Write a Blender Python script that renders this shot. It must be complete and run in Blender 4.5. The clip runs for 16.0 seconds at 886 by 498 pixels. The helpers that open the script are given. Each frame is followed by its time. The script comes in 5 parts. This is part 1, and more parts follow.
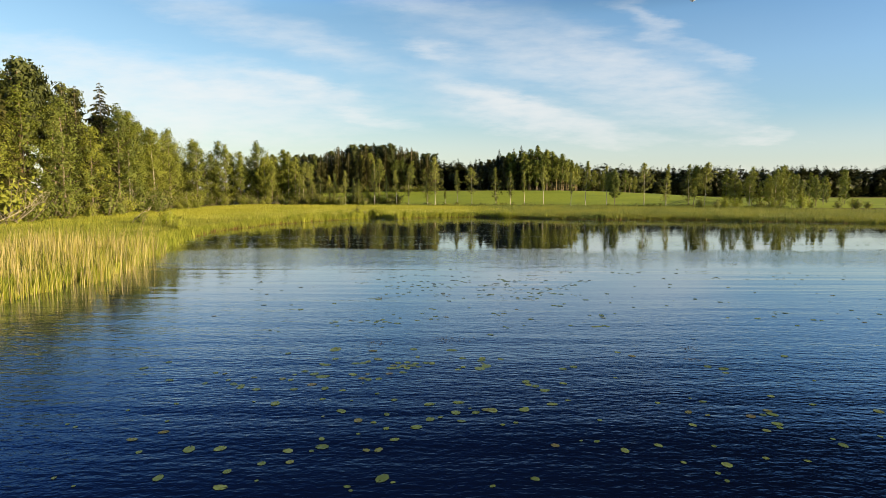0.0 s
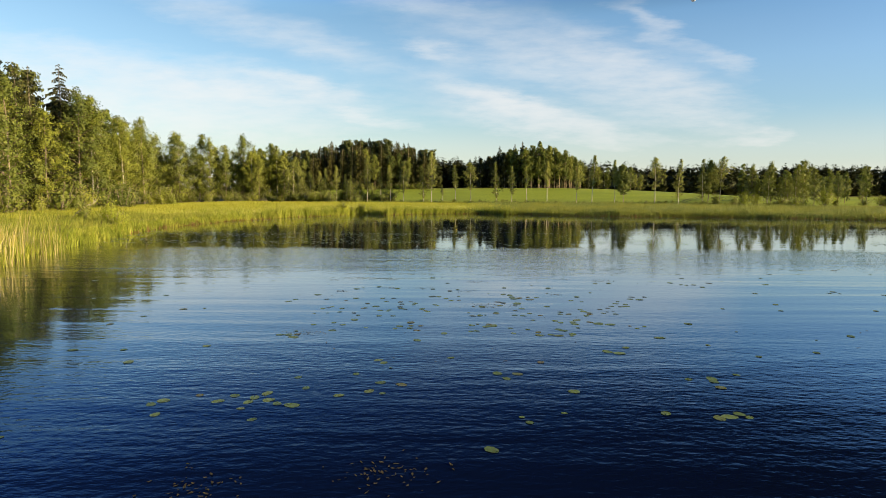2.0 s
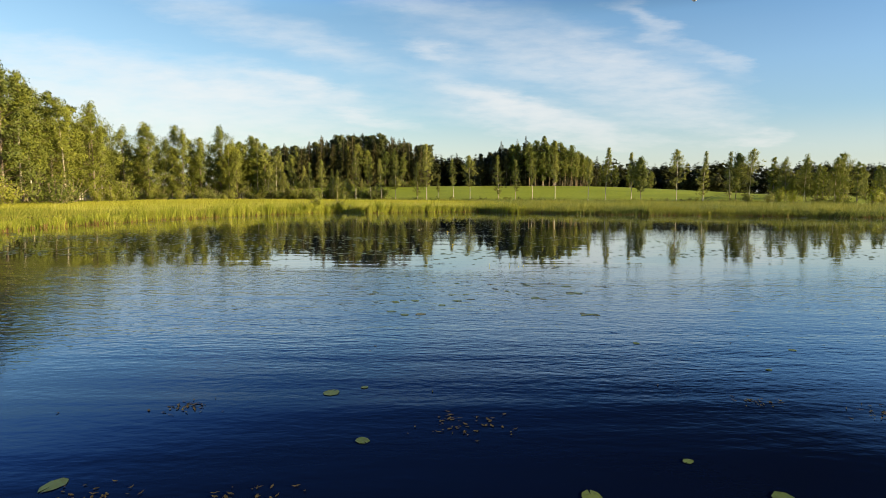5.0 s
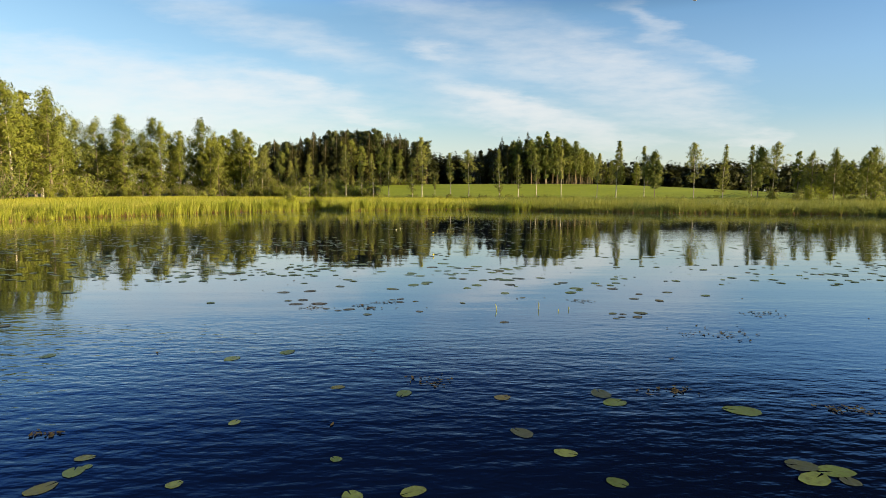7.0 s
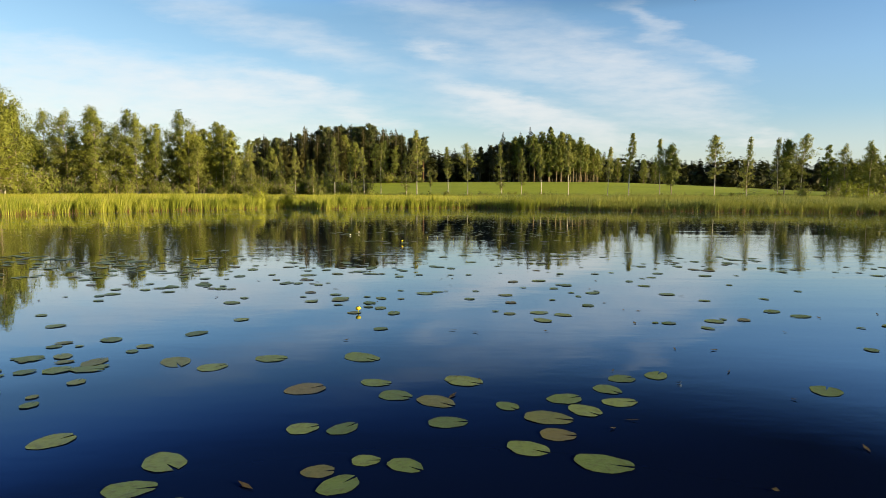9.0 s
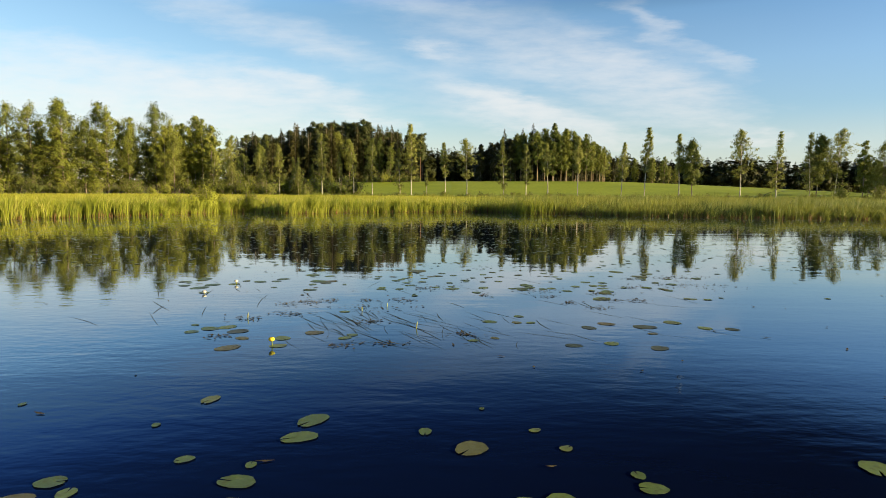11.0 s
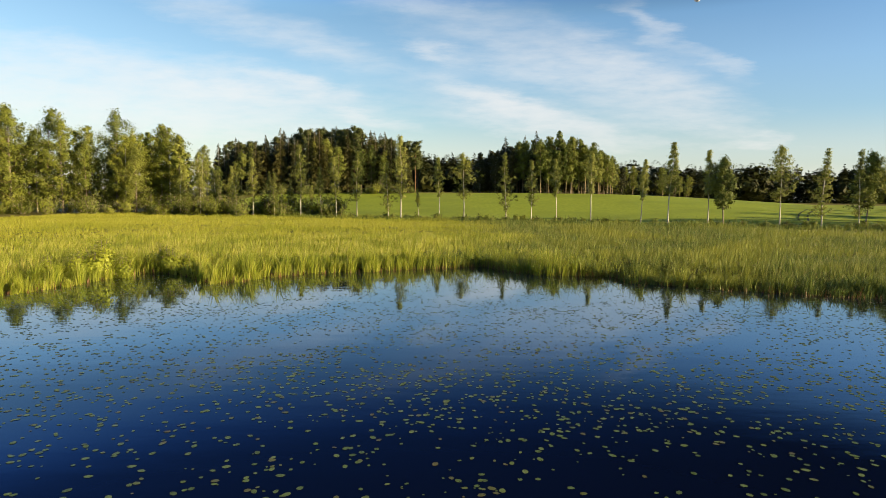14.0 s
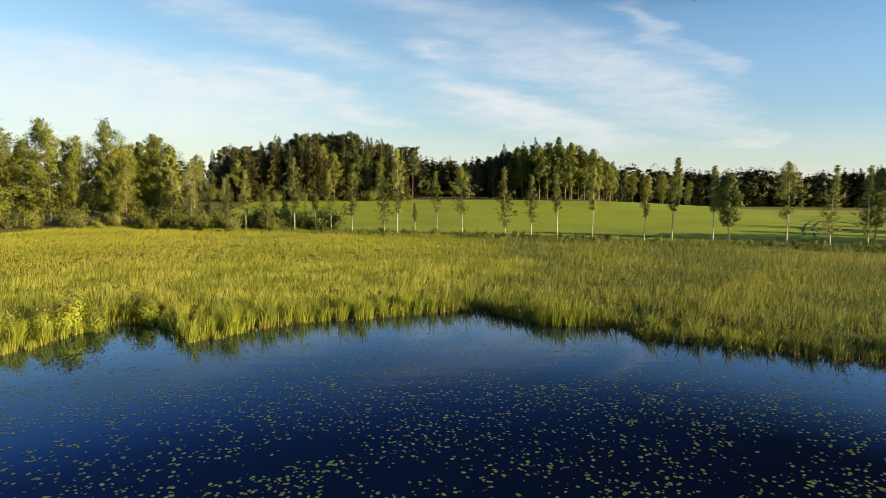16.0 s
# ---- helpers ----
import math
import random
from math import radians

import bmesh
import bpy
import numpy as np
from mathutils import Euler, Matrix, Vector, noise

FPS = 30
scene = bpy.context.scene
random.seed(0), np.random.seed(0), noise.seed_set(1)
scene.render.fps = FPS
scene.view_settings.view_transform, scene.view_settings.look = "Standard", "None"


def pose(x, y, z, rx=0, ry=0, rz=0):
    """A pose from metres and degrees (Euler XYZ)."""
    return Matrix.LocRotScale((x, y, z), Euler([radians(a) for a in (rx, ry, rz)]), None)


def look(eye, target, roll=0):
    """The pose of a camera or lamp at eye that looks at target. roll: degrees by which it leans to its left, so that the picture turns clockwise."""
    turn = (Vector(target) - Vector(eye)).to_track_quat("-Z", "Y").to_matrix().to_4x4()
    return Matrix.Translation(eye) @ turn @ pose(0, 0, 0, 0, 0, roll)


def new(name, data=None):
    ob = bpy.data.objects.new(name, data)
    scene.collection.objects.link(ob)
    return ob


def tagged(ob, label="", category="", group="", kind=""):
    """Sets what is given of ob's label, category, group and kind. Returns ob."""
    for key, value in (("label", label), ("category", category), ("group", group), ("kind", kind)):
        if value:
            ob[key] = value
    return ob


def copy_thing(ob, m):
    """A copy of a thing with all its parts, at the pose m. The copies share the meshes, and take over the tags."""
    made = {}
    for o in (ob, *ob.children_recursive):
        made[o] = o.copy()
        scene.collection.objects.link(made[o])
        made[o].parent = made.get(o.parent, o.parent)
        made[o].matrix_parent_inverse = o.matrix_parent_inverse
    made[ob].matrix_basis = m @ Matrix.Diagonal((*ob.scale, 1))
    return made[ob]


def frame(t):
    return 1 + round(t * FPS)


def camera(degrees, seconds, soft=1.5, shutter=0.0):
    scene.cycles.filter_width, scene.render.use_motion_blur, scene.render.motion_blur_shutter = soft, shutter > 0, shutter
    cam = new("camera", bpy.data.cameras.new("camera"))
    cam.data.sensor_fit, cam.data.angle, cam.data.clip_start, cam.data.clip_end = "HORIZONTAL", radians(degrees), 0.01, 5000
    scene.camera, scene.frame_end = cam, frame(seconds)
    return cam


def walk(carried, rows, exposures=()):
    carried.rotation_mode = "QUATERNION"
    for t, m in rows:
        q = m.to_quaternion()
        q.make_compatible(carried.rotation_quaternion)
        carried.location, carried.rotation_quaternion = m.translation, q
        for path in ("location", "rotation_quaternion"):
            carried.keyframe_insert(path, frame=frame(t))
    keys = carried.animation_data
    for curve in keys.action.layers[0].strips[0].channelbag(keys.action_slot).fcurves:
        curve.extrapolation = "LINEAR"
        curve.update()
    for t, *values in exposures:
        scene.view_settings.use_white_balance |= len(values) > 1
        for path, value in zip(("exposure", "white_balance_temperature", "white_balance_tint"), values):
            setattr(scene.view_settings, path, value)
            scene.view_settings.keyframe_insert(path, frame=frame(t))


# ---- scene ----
cam = camera(74.0, 16.0, soft=0.85)
# seconds, eye x y z, yaw, pitch, roll
PATH = [
    (0, 0.00, 0.00, 4.07, 0.03, -5.27, -0.08),
    (0.5, 0.22, 2.47, 3.91, 0.02, -5.23, -0.13),
    (1, 0.42, 4.94, 3.70, 0.03, -5.21, -0.17),
    (1.5, 0.61, 7.42, 3.41, 0.03, -5.24, -0.19),
    (2, 0.78, 9.91, 3.12, 0.03, -5.26, -0.20),
    (2.5, 0.95, 12.41, 2.90, 0.03, -5.27, -0.20),
    (3, 1.09, 14.94, 2.77, 0.03, -5.24, -0.20),
    (3.5, 1.22, 17.49, 2.67, 0.05, -5.22, -0.21),
    (4, 1.37, 20.05, 2.57, 0.05, -5.21, -0.22),
    (6.5, 2.22, 32.91, 1.87, 0.03, -5.22, -0.27),
    (7, 2.40, 35.47, 1.74, 0.03, -5.21, -0.28),
    (7.5, 2.57, 38.04, 1.62, 0.04, -5.19, -0.28),
    (8, 2.75, 40.60, 1.49, 0.03, -5.19, -0.28),
    (8.5, 2.92, 43.17, 1.37, 0.03, -5.21, -0.29),
    (9, 3.07, 45.74, 1.32, 0.03, -5.23, -0.30),
    (11.5, 3.80, 58.52, 1.71, 0.03, -5.30, -0.42),
    (12, 3.95, 60.96, 2.18, 0.03, -5.25, -0.45),
    (12.5, 4.11, 63.35, 2.81, 0.05, -5.24, -0.48),
    (13, 4.27, 65.61, 3.49, 0.04, -5.22, -0.52),
    (13.5, 4.41, 67.64, 4.14, 0.02, -5.19, -0.57),
    (14, 4.50, 69.32, 4.78, -0.03, -5.16, -0.61),
    (14.5, 4.54, 70.55, 5.42, -0.07, -5.16, -0.63),
    (15, 4.53, 71.35, 6.08, -0.12, -5.20, -0.64),
    (15.5, 4.51, 71.79, 6.73, -0.19, -5.26, -0.65),
    (16, 4.45, 72.00, 7.36, -0.27, -5.34, -0.67),
]
walk(cam, [(t, pose(x, y, z, 90 + pitch, roll, yaw)) for t, x, y, z, yaw, pitch, roll in PATH], exposures=[(0, 1.10)])

# ---- world, sun ----
SUN_AZ, SUN_EL = 112.0, 12.5  # degrees clockwise from +y, and above the horizon
sun_dir = Vector((math.sin(radians(SUN_AZ)) * math.cos(radians(SUN_EL)), math.cos(radians(SUN_AZ)) * math.cos(radians(SUN_EL)), math.sin(radians(SUN_EL))))
sun_data = bpy.data.lights.new("sun", "SUN")
sun_data.energy, sun_data.angle, sun_data.color = 5.0, radians(0.55), (1.0, 0.76, 0.42)
sun = new("sun", sun_data)
sun.matrix_world = look(sun_dir * 300, (0, 0, 0))

world = bpy.data.worlds.new("sky")
scene.world = world
world.use_nodes = True


def wire(tree, kind, ins=None, **props):
    """A node with its settings and inputs: values or sockets."""
    n = tree.nodes.new(kind)
    for k, v in props.items():
        if k == "operation":
            n.operation = v
        elif k == "data_type":
            n.data_type = v
        elif k == "blend_type":
            n.blend_type = v
        elif k == "noise_dimensions":
            n.noise_dimensions = v
        elif k == "feature":
            n.feature = v
    for k, v in (ins or {}).items():
        if isinstance(v, bpy.types.NodeSocket):
            tree.links.new(v, n.inputs[k])
        else:
            n.inputs[k].default_value = v
    return n


def maths(tree, op, a, b=0.0, c=0.0):
    return wire(tree, "ShaderNodeMath", {0: a, 1: b, 2: c}, operation=op).outputs[0]


def ramp(tree, fac, stops, smooth=False):
    n = tree.nodes.new("ShaderNodeValToRGB")
    e = n.color_ramp.elements
    n.color_ramp.interpolation = "EASE" if smooth else "LINEAR"
    while len(e) < len(stops):
        e.new(0.5)
    for el, (p, c) in zip(e, stops):
        el.position = p
        el.color = (c, c, c, 1) if isinstance(c, (int, float)) else (*c, 1)
    tree.links.new(fac, n.inputs[0])
    return n.outputs[0]


def mix(tree, fac, a, b, blend="MIX"):
    n = wire(tree, "ShaderNodeMix", {0: fac}, data_type="RGBA", blend_type=blend)
    for k, v in ((6, a), (7, b)):
        if isinstance(v, bpy.types.NodeSocket):
            tree.links.new(v, n.inputs[k])
        else:
            n.inputs[k].default_value = (*v, 1)
    return n.outputs[2]


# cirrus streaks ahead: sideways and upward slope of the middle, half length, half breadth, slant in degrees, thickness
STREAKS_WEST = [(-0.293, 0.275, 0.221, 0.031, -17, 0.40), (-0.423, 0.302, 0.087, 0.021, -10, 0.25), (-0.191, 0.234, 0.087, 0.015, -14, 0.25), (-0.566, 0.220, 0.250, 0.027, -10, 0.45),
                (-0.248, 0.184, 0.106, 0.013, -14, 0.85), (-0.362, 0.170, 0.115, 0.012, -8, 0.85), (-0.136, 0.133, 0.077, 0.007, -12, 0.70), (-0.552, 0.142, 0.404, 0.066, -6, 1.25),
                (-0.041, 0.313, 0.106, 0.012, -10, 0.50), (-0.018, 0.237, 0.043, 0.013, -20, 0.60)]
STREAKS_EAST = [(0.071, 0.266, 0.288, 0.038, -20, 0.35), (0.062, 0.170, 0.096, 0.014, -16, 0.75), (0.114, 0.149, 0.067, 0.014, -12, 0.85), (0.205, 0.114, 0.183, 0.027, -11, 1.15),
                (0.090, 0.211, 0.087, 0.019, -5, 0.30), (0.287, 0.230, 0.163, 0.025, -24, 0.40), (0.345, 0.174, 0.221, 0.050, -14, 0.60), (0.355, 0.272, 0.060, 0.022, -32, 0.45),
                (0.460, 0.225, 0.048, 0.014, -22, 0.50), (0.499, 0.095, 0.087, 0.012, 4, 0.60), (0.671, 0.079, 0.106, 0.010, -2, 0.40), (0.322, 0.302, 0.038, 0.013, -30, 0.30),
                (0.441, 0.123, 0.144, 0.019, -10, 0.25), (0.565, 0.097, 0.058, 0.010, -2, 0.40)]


def make_sky(tree):
    tree.nodes.clear()
    sky = tree.nodes.new("ShaderNodeTexSky")
    sky.sky_type, sky.sun_disc = "NISHITA", False
    sky.sun_elevation, sky.sun_rotation = radians(SUN_EL), radians(SUN_AZ)
    sky.air_density, sky.dust_density, sky.ozone_density = 1.0, 0.3, 1.0
    way = tree.nodes.new("ShaderNodeTexCoord").outputs["Generated"]
    s = wire(tree, "ShaderNodeSeparateXYZ", {0: way}).outputs
    # cirrus: each streak has a middle and a half-length along its own slant, frayed by fibres that run with the wind
    ahead = maths(tree, "MAXIMUM", s[1], 0.15)
    flat = wire(tree, "ShaderNodeCombineXYZ", {0: maths(tree, "DIVIDE", s[0], ahead), 1: maths(tree, "DIVIDE", s[2], ahead), 2: 0.0}).outputs[0]
    grain = wire(tree, "ShaderNodeMapping", {"Vector": flat, "Rotation": (0, 0, radians(15)), "Scale": (1.0, 4.2, 1.0)}).outputs[0]
    fray = wire(tree, "ShaderNodeTexNoise", {"Vector": grain, "Scale": 7.0, "Detail": 6.0, "Roughness": 0.62}).outputs["Color"]
    pull = wire(tree, "ShaderNodeVectorMath", {0: wire(tree, "ShaderNodeVectorMath", {0: fray, 1: (0.5, 0.5, 0.5)}, operation="SUBTRACT").outputs[0], 1: (0.16, 0.055, 0.0)}, operation="MULTIPLY").outputs[0]
    torn = wire(tree, "ShaderNodeVectorMath", {0: flat, 1: pull}, operation="ADD").outputs[0]
    streaks = None
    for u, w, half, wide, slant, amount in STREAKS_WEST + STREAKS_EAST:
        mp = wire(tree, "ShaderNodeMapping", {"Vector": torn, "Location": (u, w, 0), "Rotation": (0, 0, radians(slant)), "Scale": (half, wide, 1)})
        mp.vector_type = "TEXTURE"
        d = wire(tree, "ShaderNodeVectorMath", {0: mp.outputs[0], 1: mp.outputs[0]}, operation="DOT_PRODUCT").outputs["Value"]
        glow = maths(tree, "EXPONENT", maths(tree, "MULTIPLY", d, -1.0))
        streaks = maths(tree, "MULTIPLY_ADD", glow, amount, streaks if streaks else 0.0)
    fine = wire(tree, "ShaderNodeTexNoise", {"Vector": grain, "Scale": 16.0, "Detail": 5.0, "Roughness": 0.6}).outputs[0]
    streaks = maths(tree, "MULTIPLY", streaks, ramp(tree, fine, [(0.30, 0.55), (0.70, 1.25)]))
    streaks = maths(tree, "MULTIPLY", streaks, ramp(tree, s[1], [(0.15, 0.0), (0.4, 1.0)]))
    streaks = maths(tree, "MULTIPLY", 0.86, maths(tree, "SUBTRACT", 1.0, maths(tree, "EXPONENT", maths(tree, "MULTIPLY", streaks, -1.3))))
    haze = ramp(tree, s[2], [(0.0, 0.78), (0.06, 0.42), (0.14, 0.12), (0.4, 0.0)], smooth=True)
    cover = maths(tree, "MAXIMUM", streaks, haze)
    cover = maths(tree, "MINIMUM", cover, 0.92)
    cover = maths(tree, "MULTIPLY", cover, ramp(tree, s[2], [(0.0, 1.0), (0.25, 0.9), (0.38, 0.08), (0.6, 0.04)]))
    blue = wire(tree, "ShaderNodeHueSaturation", {"Saturation": 1.22, "Value": ramp(tree, s[2], [(0.0, 0.70), (0.10, 0.85), (0.20, 1.03), (0.30, 1.03), (0.46, 0.50), (1.0, 0.36)]), "Color": sky.outputs[0]}).outputs[0]
    blue = mix(tree, 1.0, blue, ramp(tree, s[2], [(0.0, (0.90, 0.99, 1.10)), (0.12, (0.90, 1.0, 1.10)), (0.29, (0.91, 1.01, 1.08)), (0.37, (0.46, 0.76, 1.28)), (0.46, (0.38, 0.72, 1.3))]), "MULTIPLY")
    # clearer and bluer away from the veil of cirrus in the west
    blue = mix(tree, 1.0, blue, ramp(tree, maths(tree, "MULTIPLY_ADD", s[0], 0.5, 0.5), [(0.20, (1.0, 0.96, 0.94)), (0.45, (1.0, 1.0, 1.0)), (0.66, (0.90, 0.98, 1.07)), (0.80, (0.84, 0.95, 1.10))]), "MULTIPLY")
    # high sky dimmed on the sunward side, standing in for darker polarised reflections on water
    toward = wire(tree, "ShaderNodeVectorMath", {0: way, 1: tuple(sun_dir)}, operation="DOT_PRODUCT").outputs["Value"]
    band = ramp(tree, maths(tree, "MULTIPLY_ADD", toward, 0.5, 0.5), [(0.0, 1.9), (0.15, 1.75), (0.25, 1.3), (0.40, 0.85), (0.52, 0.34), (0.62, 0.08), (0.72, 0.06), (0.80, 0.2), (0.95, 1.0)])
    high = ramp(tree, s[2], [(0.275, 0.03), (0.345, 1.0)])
    colour = mix(tree, cover, blue, (5.38, 5.27, 5.12))
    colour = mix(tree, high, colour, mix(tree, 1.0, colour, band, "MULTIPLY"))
    bg = wire(tree, "ShaderNodeBackground", {"Color": colour, "Strength": 0.082})
    out = tree.nodes.new("ShaderNodeOutputWorld")
    tree.links.new(bg.outputs[0], out.inputs[0])


make_sky(world.node_tree)


# ---- materials ----
def material(name):
    m = bpy.data.materials.new(name)
    m.use_nodes = True
    m.node_tree.nodes.clear()
    return m, m.node_tree


def finish(tree, shader, bump=None):
    out = tree.nodes.new("ShaderNodeOutputMaterial")
    tree.links.new(shader, out.inputs[0])


def leaf_material(name, colours, through_light=0.35, patch=0.0, patch_colour=(0.2, 0.2, 0.03), patch_scale=0.25, rough=0.5, own=0.35):
    """Foliage: each leaf or blade takes a tint of its own, whole plants another; light shines through it."""
    m, tr = material(name)
    geo = tr.nodes.new("ShaderNodeNewGeometry")
    info = tr.nodes.new("ShaderNodeObjectInfo")
    f = maths(tr, "ADD", maths(tr, "MULTIPLY", geo.outputs["Random Per Island"], own), maths(tr, "MULTIPLY", info.outputs["Random"], 1 - own))
    n = len(colours) - 1
    c = ramp(tr, f, [(i / n, k) for i, k in enumerate(colours)])
    if patch:
        where = wire(tr, "ShaderNodeTexNoise", {"Vector": geo.outputs["Position"], "Scale": patch_scale, "Detail": 3.0}).outputs[0]
        c = mix(tr, maths(tr, "MULTIPLY", ramp(tr, where, [(0.42, 0.0), (0.62, 1.0)]), patch), c, patch_colour)
    d = wire(tr, "ShaderNodeBsdfPrincipled", {"Base Color": c, "Roughness": rough, "Specular IOR Level": 0.25})
    t = wire(tr, "ShaderNodeBsdfTranslucent", {"Color": c})
    finish(tr, wire(tr, "ShaderNodeMixShader", {0: through_light, 1: d.outputs[0], 2: t.outputs[0]}).outputs[0])
    return m


def surface_material(name, a, b, scale=4.0, rough=0.85, bump=0.3, c=None, stretch=(1, 1, 1), detail=6.0, c_scale=0.15):
    """A rough surface of two mixed colours with fine relief, and broad stains of a third."""
    m, tr = material(name)
    pos = tr.nodes.new("ShaderNodeNewGeometry").outputs["Position"]
    at = wire(tr, "ShaderNodeVectorMath", {0: pos, 1: stretch}, operation="MULTIPLY").outputs[0]
    n = wire(tr, "ShaderNodeTexNoise", {"Vector": at, "Scale": scale, "Detail": detail, "Roughness": 0.65}).outputs[0]
    col = mix(tr, ramp(tr, n, [(0.32, 0.0), (0.68, 1.0)]), a, b)
    if c:
        k = wire(tr, "ShaderNodeTexNoise", {"Vector": pos, "Scale": c_scale, "Detail": 4.0}).outputs[0]
        col = mix(tr, ramp(tr, k, [(0.45, 0.0), (0.65, 0.8)]), col, c)
    p = wire(tr, "ShaderNodeBsdfPrincipled", {"Base Color": col, "Roughness": rough, "Specular IOR Level": 0.2})
    h = wire(tr, "ShaderNodeBump", {"Height": n, "Strength": bump, "Distance": 0.05})
    tr.links.new(h.outputs[0], p.inputs["Normal"])
    finish(tr, p.outputs[0])
    return m


def birch_bark():
    m, tr = material("birch_bark")
    pos = tr.nodes.new("ShaderNodeNewGeometry").outputs["Position"]
    at = wire(tr, "ShaderNodeVectorMath", {0: pos, 1: (1.0, 1.0, 4.0)}, operation="MULTIPLY").outputs[0]
    n = wire(tr, "ShaderNodeTexNoise", {"Vector": at, "Scale": 2.2, "Detail": 5.0, "Roughness": 0.7}).outputs[0]
    col = mix(tr, ramp(tr, n, [(0.55, 0.0), (0.62, 1.0)]), (0.55, 0.51, 0.43), (0.06, 0.05, 0.04))
    p = wire(tr, "ShaderNodeBsdfPrincipled", {"Base Color": col, "Roughness": 0.75})
    finish(tr, p.outputs[0])
    return m


def water_material():
    """Dark clear lake water: gloss above, peaty depth below, wind ripples in patches and long low swells."""
    m, tr = material("lake_water")
    pos = tr.nodes.new("ShaderNodeNewGeometry").outputs["Position"]

    def waves(scale, stretch, turn, detail=2.0, rough=0.5, twist=0.0):
        mp = wire(tr, "ShaderNodeMapping", {"Vector": pos, "Rotation": (0, 0, radians(turn)), "Scale": stretch})
        return wire(tr, "ShaderNodeTexNoise", {"Vector": mp.outputs[0], "Scale": scale, "Detail": detail, "Roughness": rough, "Distortion": twist}).outputs[0]
    s = wire(tr, "ShaderNodeSeparateXYZ", {0: pos}).outputs
    broad = waves(0.07, (1, 1.6, 1), 8, 2.0)
    yy = maths(tr, "ADD", s[1], maths(tr, "MULTIPLY", maths(tr, "SUBTRACT", broad, 0.5), 14.0))
    wind = ramp(tr, maths(tr, "DIVIDE", yy, 120.0), [(0.0, 0.40), (0.10, 0.36), (0.17, 0.18), (0.22, 0.06), (0.26, 0.07), (0.31, 0.28), (0.345, 0.26), (0.375, 0.012), (0.47, 0.010), (0.51, 0.07), (0.55, 0.012), (0.7, 0.012), (1.0, 0.012)])
    ripple = maths(tr, "MULTIPLY", waves(7.5, (0.62, 1.25, 1), -14, 2.5), wind)
    small = maths(tr, "MULTIPLY", waves(2.6, (0.48, 1.3, 1), 12, 1.5), maths(tr, "ADD", wind, 0.012))
    left = ramp(tr, waves(0.05, (1, 1, 1), 0, 1.0), [(0.42, 0.0), (0.58, 1.0)])
    swell = wire(tr, "ShaderNodeMix", {0: left, 2: waves(0.55, (0.10, 1.5, 1), 13, 1.0, 0.5, 0.35), 3: waves(0.62, (0.12, 1.4, 1), -11, 1.0, 0.5, 0.35)}).outputs[0]
    h = maths(tr, "ADD", maths(tr, "MULTIPLY", ripple, 0.033), maths(tr, "ADD", maths(tr, "MULTIPLY", small, 0.035), maths(tr, "MULTIPLY", swell, ramp(tr, maths(tr, "DIVIDE", yy, 120.0), [(0.0, 0.042), (0.12, 0.036), (0.20, 0.024), (0.30, 0.020), (0.40, 0.006), (0.6, 0.006), (0.8, 0.004)]))))
    b = wire(tr, "ShaderNodeBump", {"Height": h, "Strength": 1.0, "Distance": 1.0})
    deep = wire(tr, "ShaderNodeBsdfDiffuse", {"Color": (0.0024, 0.0056, 0.0215, 1)})
    glance = wire(tr, "ShaderNodeFresnel", {"IOR": 1.33, "Normal": b.outputs[0]}).outputs[0]
    tint = ramp(tr, glance, [(0.08, (0.40, 0.60, 0.96)), (0.26, (0.62, 0.79, 0.96)), (0.50, (0.95, 0.97, 0.97)), (0.75, (1.0, 0.99, 0.97))])
    gloss = wire(tr, "ShaderNodeBsdfGlossy", {"Color": tint, "Roughness": 0.012, "Normal": b.outputs[0]})
    how = ramp(tr, glance, [(0.02, 0.012), (0.10, 0.045), (0.17, 0.175), (0.26, 0.42), (0.43, 0.60), (0.65, 0.785), (1.0, 0.97)])
    finish(tr, wire(tr, "ShaderNodeMixShader", {0: how, 1: deep.outputs[0], 2: gloss.outputs[0]}).outputs[0])
    return m


def pad_material(name, stops, blotch, pale):
    """Waxy floating leaves: green, some browned or dulled, with blotches and pale veins."""
    m, tr = material(name)
    geo = tr.nodes.new("ShaderNodeNewGeometry")
    info = tr.nodes.new("ShaderNodeObjectInfo")
    f = maths(tr, "FRACT", maths(tr, "ADD", geo.outputs["Random Per Island"], info.outputs["Random"]))
    c = ramp(tr, f, stops)
    blot = wire(tr, "ShaderNodeTexNoise", {"Vector": geo.outputs["Position"], "Scale": 22.0, "Detail": 5.0, "Roughness": 0.65}).outputs[0]
    c = mix(tr, ramp(tr, blot, [(0.50, 0.0), (0.66, 0.75)]), c, blotch)
    c = mix(tr, ramp(tr, blot, [(0.30, 0.5), (0.42, 0.0)]), c, pale)
    p = wire(tr, "ShaderNodeBsdfPrincipled", {"Base Color": c, "Roughness": 0.45, "Specular IOR Level": 0.28})
    h = wire(tr, "ShaderNodeBump", {"Height": blot, "Strength": 0.4, "Distance": 0.01})
    tr.links.new(h.outputs[0], p.inputs["Normal"])
    finish(tr, p.outputs[0])
    return m


